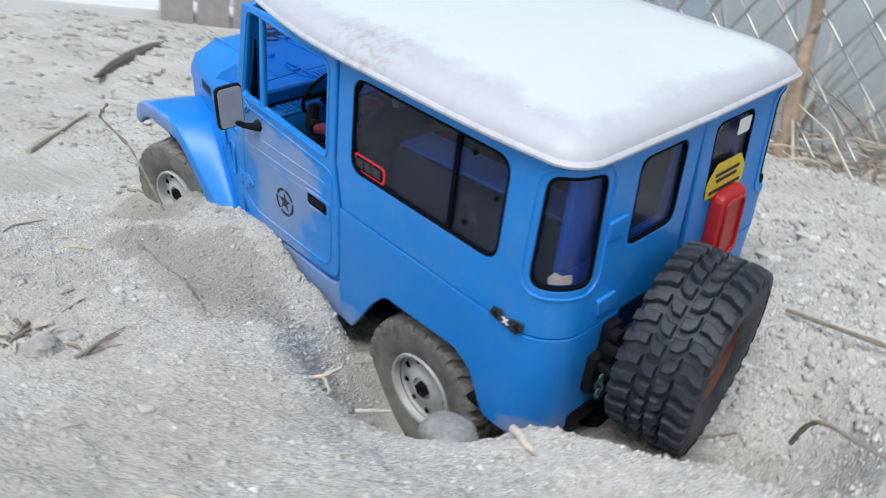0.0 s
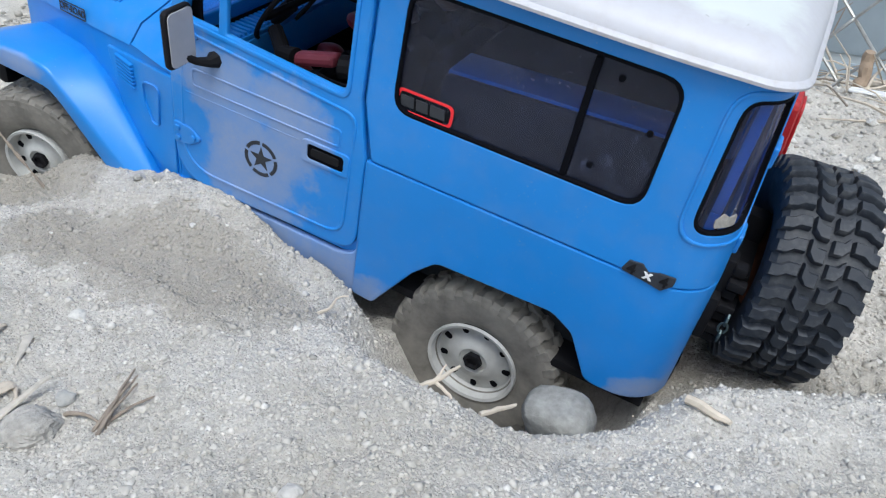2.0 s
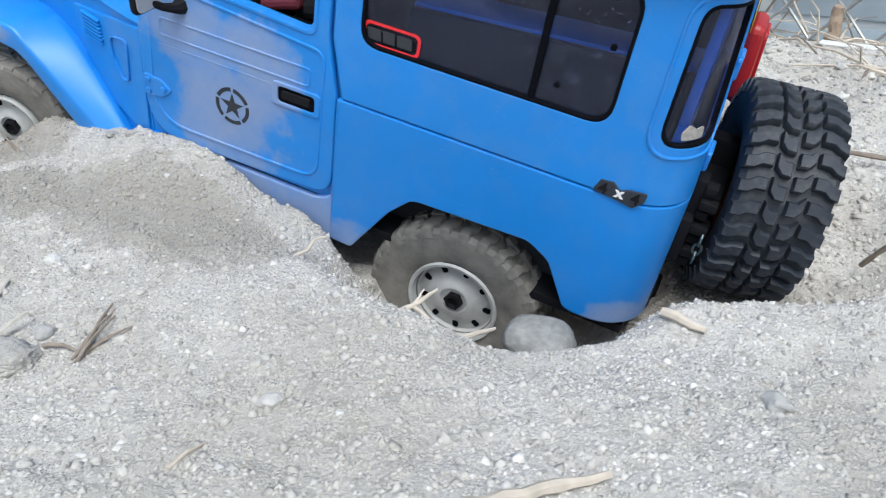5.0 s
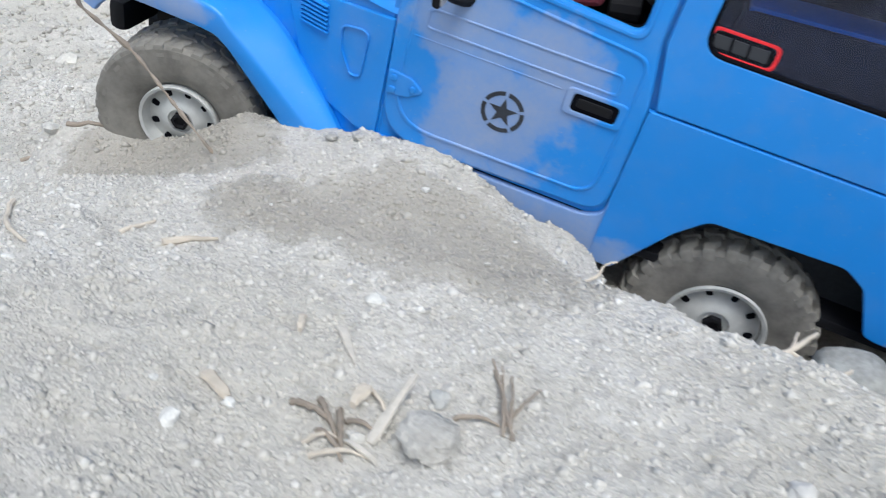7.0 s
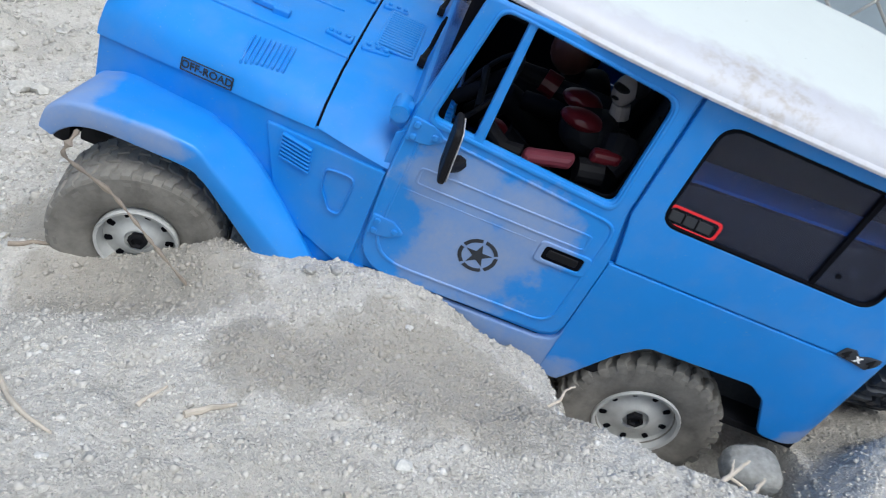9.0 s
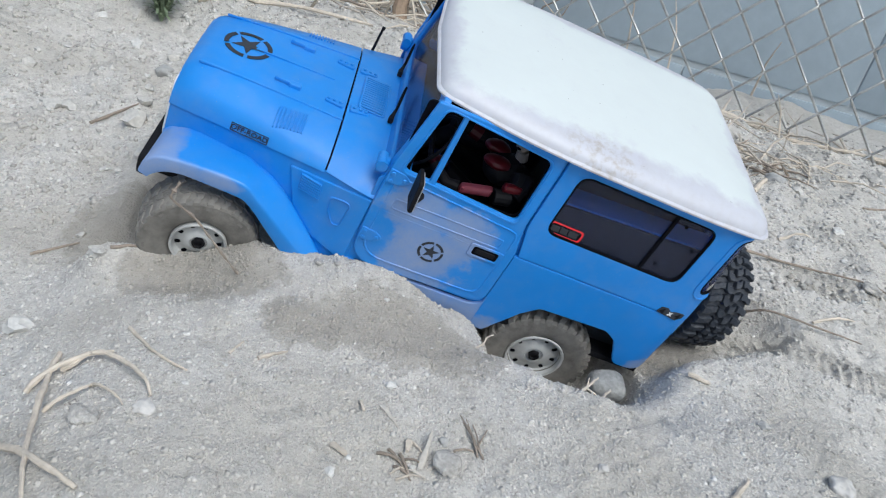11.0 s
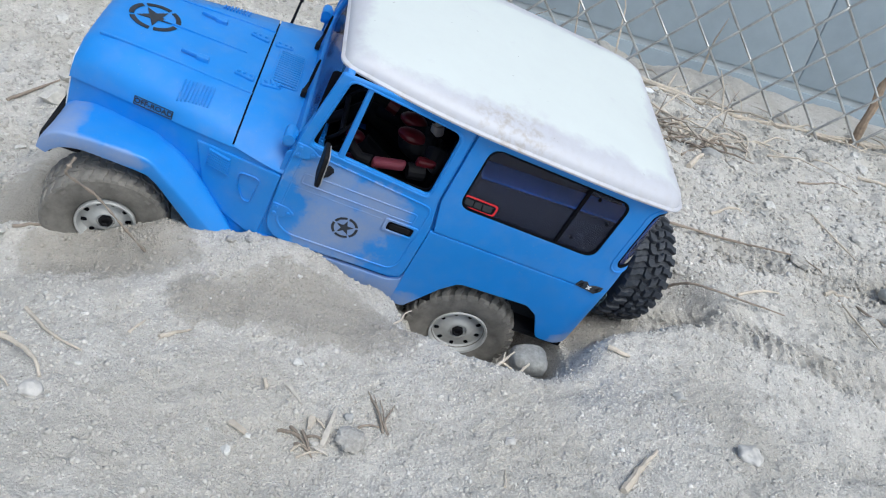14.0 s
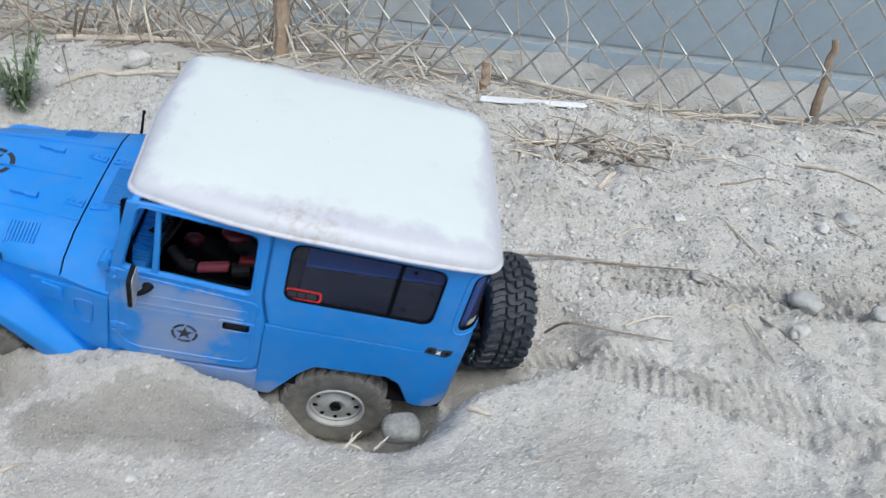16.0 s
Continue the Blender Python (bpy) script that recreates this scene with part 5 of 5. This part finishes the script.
# litter round the clod
def chip(a, b, width, thick, material, label, tip=0.5, bow=0.0008, tilt=0.0):
    """A flat splinter of wood or leaf from a to b: tapered, bowed, a little twisted."""
    za, zb = gz(*a) + thick, gz(*b) + thick + tilt
    p, q = Vector((*a, za)), Vector((*b, zb))
    d = (q - p).normalized()
    side = d.cross(Vector((0, 0, 1))).normalized()
    secs = []
    for k in range(9):
        t = k / 8
        c = p.lerp(q, t) + Vector((0, 0, bow * math.sin(math.pi * t) + 0.0002 * math.sin(9 * t)))
        w = width * 0.5 * (1 - (1 - tip) * t ** 1.6) * (0.72 if k in (0, 8) else 1.0 + 0.12 * math.sin(7 * t + width * 9e3))
        n_ = (Vector((0, 0, 1)) + side * 0.35 * math.sin(2 * t + 1)).normalized()
        secs.append([c + side * w, c + side * w * 0.7 + n_ * thick, c - side * w * 0.7 + n_ * thick, c - side * w, c - side * w * 0.6 - n_ * thick * 0.6, c + side * w * 0.6 - n_ * thick * 0.6])
    return thing("wood_chip", loft(secs), material, label, "wood chip", "litter round the clod")


OX, OY = 0.0010, 0.0085
for a, b, w, th, m, label, tip, tilt in (
    ((-0.0758, -0.0960), (-0.0692, -0.1054), 0.0024, 0.0003, M_BLEACHED, "curled grey dead leaf on the sand", 0.15, 0.0),
    ((-0.0609, -0.1194), (-0.0574, -0.1067), 0.0021, 0.0004, M_BLEACHED, "pale flat splinter leaning on a clod", 0.6, 0.003),
    ((-0.0649, -0.1093), (-0.0659, -0.1146), 0.0026, 0.0008, M_STRAW, "pale chunk of split stalk", 0.7, 0.001),
    ((-0.0648, -0.1201), (-0.0586, -0.1225), 0.0012, 0.0004, M_BLEACHED, "short pale splinter beside a clod", 0.8, 0.0),
    ((-0.0920, -0.1170), (-0.0860, -0.1200), 0.0030, 0.0006, M_STRAW, "frayed tan scrap of bark", 0.6, 0.0),
    ((-0.0835, -0.0960), (-0.0820, -0.1010), 0.0016, 0.0005, M_STRAW, "short pale splinter on the sand", 0.8, 0.0),
):
    chip((a[0] + OX, a[1] + OY), (b[0] + OX, b[1] + OY), w, th, m, label, tip, 0.0008, tilt)
for a, b, r, m in (
    ((-0.0647, -0.1093), (-0.0603, -0.1135), 0.0006, M_STRAW),
    ((-0.0759, -0.1166), (-0.0678, -0.1177), 0.0009, M_TWIG),
    ((-0.0679, -0.1149), (-0.0647, -0.1229), 0.0009, M_TWIG),
    ((-0.0698, -0.1199), (-0.0637, -0.1239), 0.0007, M_TWIG),
    ((-0.0720, -0.1140), (-0.0660, -0.1210), 0.0008, M_TWIG),
    ((-0.0710, -0.1230), (-0.0655, -0.1200), 0.0006, M_STRAW),
    ((-0.0690, -0.1250), (-0.0600, -0.1218), 0.0006, M_STRAW),
    ((-0.0492, -0.1111), (-0.0416, -0.1098), 0.0006, M_TWIG),
    ((-0.0660, -0.1165), (-0.0600, -0.1180), 0.0007, M_TWIG),
):
    twig("twig", [(a[0] + OX, a[1] + OY), ((a[0] + b[0]) / 2 + OX, (a[1] + b[1]) / 2 + OY + 0.0004), (b[0] + OX, b[1] + OY)], r, m, "broken bit of dry stalk beside a clod", arch=0.001)
for a, b in (((-0.0387, -0.1132), (-0.0464, -0.0951)), ((-0.0395, -0.1103), (-0.0455, -0.0979)), ((-0.0405, -0.1125), (-0.0443, -0.0964)), ((-0.0392, -0.1128), (-0.0420, -0.0990)), ((-0.0410, -0.1090), (-0.0365, -0.1000))):
    a, b = (a[0] + OX, a[1] + OY), (b[0] + OX, b[1] + OY)
    z = gz(*a)
    twig("grass_blade", [(*a, z), ((a[0] + b[0]) / 2, (a[1] + b[1]) / 2, z + 0.0022), (*b, z + 0.0030)], 0.0005, M_TWIG, "thin dead grass stem leaning from the sand", "grass")
twig("straw", [(0.0062, -0.0590, 0.0852), (0.0105, -0.0550, 0.0862), (0.0155, -0.0520, 0.0905)], 0.0010, M_STRAW, "forked pale straw at the pit rim")
twig("straw", [(0.0110, -0.0548, 0.0862), (0.0150, -0.0560, 0.0848), (0.0165, -0.0572, 0.0832)], 0.0006, M_STRAW, "forked pale straw at the pit rim")
twig("straw", [(0.0110, -0.0548, 0.0866), (0.0120, -0.0515, 0.0895)], 0.0005, M_STRAW, "forked pale straw at the pit rim")
twig("straw", [(0.0210, -0.0505, 0.0785), (0.0272, -0.0428, 0.0790)], 0.0010, M_STRAW, "short pale straw at the pit rim")
twig("root", [(-0.0335, -0.0330, 0.0815), (-0.0305, -0.0315, 0.0835), (-0.0290, -0.0300, 0.0862), (-0.0265, -0.0285, 0.0870)], 0.0006, M_STRAW, "thin pale root sticking out of sand", "root")
twig("stick", [(0.0635, -0.0335), (0.0735, -0.0370)], 0.0016, M_STRAW, "short pale stick at the pit rim", "stick", lift=0.001)
twig("stick", [(-0.1905, -0.0200), (-0.1790, -0.0150)], 0.0011, M_TWIG, "short grey stick beside the wheel", "stick")
# twig that stands in the sand before the front wheel
hang = [(172.2, 81.1, 54.2), (173.2, 83.4, 51.2), (173.4, 84.6, 48.5), (169, 81.8, 43.2), (163.7, 78.5, 37.0), (158.3, 77.4, 30.8), (153, 77, 25.2), (148.2, 76.6, 20.2), (140.5, 76.0, 12.5)]
hang = smooth_line(hang, 4)
girth = [0.55 + 0.22 * math.sin(i * 1.9) + (0.5 if i % 11 == 4 else 0.0) - 0.006 * i for i in range(len(hang))]
tw = thing("twig", scale_bm(tube(hang, girth, 7)), M_TWIG, "thin knotted twig standing before the front wheel", "twig", "dry stalks on the sand")
tw.matrix_world = CAR

# stones
st = thing("stone", moved(rock((1, 1, 1), 4, 0.10, 4, 0.5), lambda x, y, z: ((0.0092 - 0.0007 * z) * math.copysign(abs(x) ** 0.62, x), 0.0066 * math.copysign(abs(y) ** 0.62, y), 0.0060 * math.copysign(abs(z) ** 0.62, z) - 0.0008 * x)), M_BIGSTONE, "smooth grey rounded stone against the rear wheel", "stone", "stones")
st.matrix_world = Matrix.Translation((0.0345, -0.0235, 0.0668)) @ Matrix.Rotation(-0.10, 4, "Y") @ Matrix.Rotation(0.35, 4, "X")
for x, y, r, mtl, label in (
    (0.2589, 0.0422, 0.0085, M_STONE, "smooth grey stone lying on the sand"),
    (0.241, 0.0144, 0.0060, M_PEBBLE, "pale angular stone lying on the sand"),
    (0.287, 0.0211, 0.0050, M_STONE, "small grey stone lying on the sand"),
    (0.2058, 0.0625, 0.0058, M_CLOD, "brownish stone half sunk in sand"),
    (0.1924, 0.1811, 0.0068, M_STONE, "grey stone beside a pale stick"),
    (0.1671, 0.2337, 0.0130, M_CLOD, "large crumbly clod of sand"),
    (0.145, 0.225, 0.0090, M_CLOD, "crumbly clod of sand"),
    (-0.1939, 0.4085, 0.0130, M_PEBBLE, "pale angular rock near the fence"),
    (0.1025, -0.0973, 0.0050, M_PEBBLE, "pale angular pebble lying on the sand"),
    (-0.0505, -0.1085, 0.0056, M_CLOD, "rounded clod of caked sand"),
    (0.0055, -0.1043, 0.0021, M_PEBBLE, "pale pebble lying on the sand"),
    (-0.0518, -0.0992, 0.0020, M_STONE, "small grey pebble beside dry litter"),
    (-0.1509, -0.1115, 0.0034, M_PEBBLE, "pale pebble lying on the sand"),
    (-0.1668, -0.1165, 0.0044, M_CLOD, "grey clod lying on the sand"),
    (-0.1060, -0.0200, 0.0022, M_CLOD, "small dark clod on the mound crest"),
    (-0.0985, -0.0200, 0.0020, M_CLOD, "small dark clod on the mound crest"),
    (0.088, -0.062, 0.0030, M_STONE, "grey pebble on the pit rim"),
    (0.33, 0.13, 0.0075, M_STONE, "grey stone lying on the sand"),
    (0.30, 0.235, 0.010, M_CLOD, "crumbly clod of sand"),
    (-0.23, 0.21, 0.006, M_STONE, "grey stone lying on the sand"),
):
    k = int(abs(x * 7919 + y * 104729)) % 97
    ob = thing("clod" if mtl is M_CLOD else "stone", rock((r, r * 0.85, r * (0.5 if mtl is M_CLOD else 0.7)), k, 0.2, 4, 0.6 if mtl is M_CLOD else 0.35), mtl, label, "stone", "stones")
    ob.matrix_world = pose(x, y, gz(x, y) + r * 0.28, 0, 0, k * 37)

PEB = [to_mesh("pebble", rock((1.0, 0.8, 0.62), 10 + k, 0.34, 2, 0.8), (M_PEBBLE1, M_CLOD1)[k % 2]) for k in range(9)]
rnd = random.Random(5)
made = 0
while made < 290:
    x, y = rnd.uniform(-0.24, 0.32), rnd.uniform(-0.19, 0.26)
    c = CAR.inverted() @ Vector((x, y, gz(x, y)))
    if -0.07 < c.x < 0.21 and abs(c.y) < 0.068:
        continue
    r = (0.0007 + 0.0011 * min(max((y + 0.05) / 0.2, 0), 1)) * math.exp(rnd.gauss(0.1, 0.4))
    ob = new("pebble", PEB[rnd.randrange(9)])
    ob.matrix_world = pose(x, y, gz(x, y) + r * 0.25, 0, 0, rnd.uniform(0, 360)) @ Matrix.Diagonal((r, r, r, 1))
    tagged(ob, "small pebble lying on the sand", "pebble", "pebbles")
    made += 1

# crumbled clods behind and past the truck
CLOD = [to_mesh("clod", rock((1.0, 0.82, 0.6), 40 + k, 0.36, 2, 0.9), M_CLOD1 if k % 3 else M_PEBBLE1) for k in range(6)]
made = 0
while made < 260:
    x, y = (rnd.uniform(-0.30, 0.55), rnd.uniform(0.10, 0.44)) if made % 3 else (rnd.uniform(-0.55, -0.19), rnd.uniform(-0.06, 0.30))
    if lumps(x, y, 0.05) < rnd.random():
        continue
    c = CAR.inverted() @ Vector((x, y, gz(x, y)))
    if -0.07 < c.x < 0.21 and abs(c.y) < 0.068:
        continue
    r = min(0.0026 * math.exp(rnd.gauss(0.0, 0.55)), 0.0052)
    ob = new("clod", CLOD[rnd.randrange(6)])
    ob.matrix_world = pose(x, y, gz(x, y) + r * 0.15, 0, 0, rnd.uniform(0, 360)) @ Matrix.Diagonal((r, r, r, 1))
    tagged(ob, "crumbled clod of dry sand", "clod", "clods")
    made += 1


# coarse grains, far too many to count
def grain_material(k=1.0):
    m, n, b = mat("coarse_grains", 0.9)
    g = n.nodes.new("ShaderNodeNewGeometry")
    stops = [(0.0, (0.317, 0.299, 0.272)), (0.08, (0.435, 0.414, 0.380)), (0.35, (0.526, 0.502, 0.463)), (0.85, (0.597, 0.572, 0.533)), (0.97, (0.712, 0.69, 0.655))]
    col = ramp(n, g.outputs["Random Per Island"], [(p, tuple(v * k for v in c)) for p, c in stops])
    n.links.new(damp_and_shade(n, col), b.inputs["Base Color"])
    return m


def grains(count, seed, lo, hi, x0, x1, y0, y1, fade):
    r_ = np.random.RandomState(seed)
    x, y = r_.uniform(x0, x1, count * 2), r_.uniform(y0, y1, count * 2)
    keep = r_.rand(count * 2) < np.clip(1.15 - np.hypot(x + 0.02, y + 0.08) / fade, 0.12, 1)
    p = np.stack([x, y, np.zeros_like(x)], 1)
    inv = np.array(CAR.inverted())
    c = p @ inv[:3, :3].T + inv[:3, 3]
    c[:, 1] += 0.09 * inv[1, 2]
    inside = (c[:, 0] > -0.06) & (c[:, 0] < 0.20) & (np.abs(c[:, 1]) < 0.052)
    keep &= ~inside
    x, y = x[keep][:count], y[keep][:count]
    n_ = len(x)
    s_ = lo * (hi / lo) ** (r_.rand(n_) ** 2.2)
    base = np.array([(1, 0, 0), (0, 1, 0), (-1, 0, 0), (0, -1, 0), (0, 0, 1), (0, 0, -1)], float)
    V = base[None] * (0.65 + 0.7 * r_.rand(n_, 6, 1)) * s_[:, None, None]
    a = r_.uniform(0, 2 * np.pi, n_)
    t = r_.uniform(-0.7, 0.7, n_)
    ca, sa, ct, st_ = np.cos(a), np.sin(a), np.cos(t), np.sin(t)
    X, Y, Z = V[..., 0], V[..., 1], V[..., 2]
    X, Z = X * ct[:, None] + Z * st_[:, None], -X * st_[:, None] + Z * ct[:, None]
    V = np.stack([X * ca[:, None] - Y * sa[:, None], X * sa[:, None] + Y * ca[:, None], Z * 0.8], -1)
    V += np.stack([x, y, ground_z(x, y) - s_ * 0.05], -1)[:, None]
    F = np.array([(0, 1, 4), (1, 2, 4), (2, 3, 4), (3, 0, 4), (1, 0, 5), (2, 1, 5), (3, 2, 5), (0, 3, 5)])
    F = (F[None] + (np.arange(n_) * 6)[:, None, None]).reshape(-1, 3)
    me = bpy.data.meshes.new("sand_grains")
    me.vertices.add(n_ * 6)
    me.vertices.foreach_set("co", V.astype(np.float32).ravel())
    me.loops.add(F.size)
    me.loops.foreach_set("vertex_index", F.astype(np.int32).ravel())
    me.polygons.add(len(F))
    me.polygons.foreach_set("loop_start", np.arange(0, F.size, 3, dtype=np.int32))
    me.update(calc_edges=True)
    return me


me = grains(230000, 11, 0.00020, 0.00075, -0.24, 0.26, -0.26, 0.14, 0.22)
me.materials.append(grain_material())
tagged(new("sand_grains", me), "loose coarse grains of pale grit", "sand", kind="stuff")
me = grains(42000, 12, 0.0006, 0.0026, -0.50, 0.55, 0.03, 0.46, 0.9)
me.materials.append(grain_material(0.95))
tagged(new("sand_crumbs", me), "loose crumbs of dry sand", "sand", kind="stuff")

me = grains(9000, 13, 0.0012, 0.0060, -1.7, -0.42, -0.35, 0.60, 4.0)
me.materials.append(grain_material(0.95))
tagged(new("sand_crumbs", me), "loose crumbs of dry sand", "sand", kind="stuff")

me = grains(24000, 14, 0.0005, 0.0015, -0.30, 0.36, -0.24, 0.10, 0.8)
me.materials.append(grain_material(1.06))
tagged(new("sand_crumbs", me), "loose crumbs of dry sand", "sand", kind="stuff")

# ---- brush at the fence ----
def brush(name, cx, cy, spread_, count, height, seed, material, label, r=0.0011, flat=0.5):
    rr = random.Random(seed)
    bms = []
    for k in range(count):
        x, y = cx + rr.gauss(0, spread_[0]), cy + rr.gauss(0, spread_[1])
        a, l = rr.uniform(0, 6.28), height * rr.uniform(0.4, 1.2)
        up = rr.random() ** (1 / max(flat, 0.05)) if flat < 1 else rr.uniform(0, 0.25)
        z = gz(x, y)
        e = Vector((x + math.cos(a) * l * (1 - up * 0.7), y + math.sin(a) * l * (1 - up * 0.7), z + 0.002 + l * up))
        mid = Vector((x, y, z + 0.001)).lerp(e, 0.5) + Vector((rr.gauss(0, l * 0.06), rr.gauss(0, l * 0.06), l * 0.07))
        q = r * rr.uniform(0.5, 1.4)
        bms.append(tube([(x, y, z + 0.001), mid, e], [q, q * 0.8, q * 0.3], 5))
    return thing(name, join(*bms), material, label, "dry brush", kind="stuff")


brush("dry_litter", 0.190, 0.243, (0.036, 0.018), 58, 0.055, 3, M_STRAW, "tangle of dry straw and stalks on the sand", 0.0009, 0.12)
brush("dry_litter", 0.168, 0.232, (0.030, 0.018), 64, 0.03, 4, M_TWIG, "dark broken twigs on the sand", 0.0009, 0.12)
brush("dry_brush", -0.22, 0.58, (0.16, 0.05), 170, 0.20, 5, M_STRAW, "dry dead brush along the fence", 0.0011, 0.75)
brush("dry_brush", -0.15, 0.54, (0.14, 0.04), 90, 0.14, 6, M_TWIG, "dark dead stems along the fence", 0.0012, 0.6)
brush("dry_litter", 0.33, 0.365, (0.13, 0.014), 80, 0.06, 7, M_STRAW, "dry stalks caught at the fence foot", 0.0010, 0.10)
brush("dry_litter", 0.02, 0.44, (0.10, 0.02), 50, 0.08, 8, M_STRAW, "dry stalks caught at the fence foot", 0.0012, 0.15)


def weed(cx, cy, seed):
    rr = random.Random(seed)
    root = new("weed")
    root.matrix_world = pose(cx, cy, gz(cx, cy))
    tagged(root, "small dusty green weed growing by the fence", "weed")
    for k in range(16):
        a, l = rr.uniform(0, 6.28), rr.uniform(0.03, 0.07)
        tip = Vector((math.cos(a) * l * 0.4, math.sin(a) * l * 0.4, l))
        part("stem", tube([(0, 0, 0), tip * 0.5, tip], [0.0011, 0.0008, 0.0004], 5), M_LEAF, root)
        bm = bmesh.new()
        for j in range(30):
            p = tip * (0.15 + 0.85 * j / 30)
            d = Vector((rr.gauss(0, 1), rr.gauss(0, 1), rr.gauss(0.3, 0.6))).normalized()
            w = d.cross(Vector((0, 0, 1))).normalized() * 0.0012
            q = d * rr.uniform(0.006, 0.012)
            bm.faces.new([bm.verts.new(v) for v in (p, p + q * 0.5 + w, p + q, p + q * 0.5 - w)])
        part("leaves", bm, M_LEAF, root)


weed(-0.262, 0.318, 1)


def stalk(x, y, h, r, seed):
    rr = random.Random(seed)
    z = gz(x, y)
    pts = [(x + rr.uniform(-1, 1) * r * 0.22, y + rr.uniform(-1, 1) * r * 0.22, z - 0.005 + h * k / 10) for k in range(11)]
    return thing("dead_stalk", tube(pts, [r * rr.uniform(0.75, 1.15) * (1 - 0.3 * k / 10) for k, _ in enumerate(pts)], 9), M_BARK, "thick brown dead plant stalk standing at the fence", "stalk", "dead stalks at the fence")


stalk(0.432, 0.366, 0.085, 0.0055, 1)
stalk(-0.075, 0.50, 0.16, 0.0085, 2)
stalk(0.122, 0.40, 0.035, 0.005, 3)

# scrap lying flat, and far things past the end of the mound
bm = plate(fillet([(-20, 2), (78, -6), (76, 5), (-16, 14)], 2), (), 1.2, 0.3)
ob = thing("board_scrap", scale_bm(bm), M_WHITE, "white flat strip of board lying by the fence", "scrap")
ob.matrix_world = pose(0.130, 0.337, gz(0.17, 0.342) + 0.0065, 4, 1, 5)
ob = thing("dead_leaf", scale_bm(loft([[(x, w * math.cos(a), 1.5 + 0.8 * w * math.sin(a)) for a in (0, 1.05, 2.1, 3.14, 4.2, 5.24)] for x, w in ((0, 0.6), (12, 3.0), (30, 4.2), (48, 3.2), (58, 1.0), (66, 0.4))])), plain("dead_leaf_brown", (0.10, 0.082, 0.07), 0.9, vary=0.35, scale=30, bumpy=0.3), "rolled dark brown dead leaf on the sand", "leaf")
ob.matrix_world = pose(-0.665, 0.160, gz(-0.665, 0.160) + 0.002, 0, -2.5, 143) @ Matrix.Diagonal((6.5, 3.4, 2.6, 1))
M_PLANK = plain("weathered_grey_wood", (0.33, 0.30, 0.28), 0.9, vary=0.35, scale=40, bumpy=0.4)
hut = new("plank_fence")
hut.matrix_world = pose(-1.45, 0.62, 0, 0, 0, 60)
tagged(hut, "weathered grey wooden plank fence", "fence")
for k in range(4):
    part("plank", box(k * 0.075, k * 0.075 + 0.068, 0, 0.018, -0.05, 0.9, 0.003), M_PLANK, hut)

# added slab: sunlit ground past the sand, its glare put into the colour
slab = thing("bright_ground", box(-6, 0, -3.5, 3.5, -0.4, 0.03, 0.01), plain("pale_sunlit_ground", (0.80, 0.79, 0.77), 0.8, vary=0.06, scale=3, bumpy=0.1), "pale slab standing in for sunlit ground past the sand", "slab", kind="structure")
slab.matrix_world = pose(-1.36, -2.0, 0.105, 0, 0, 3)
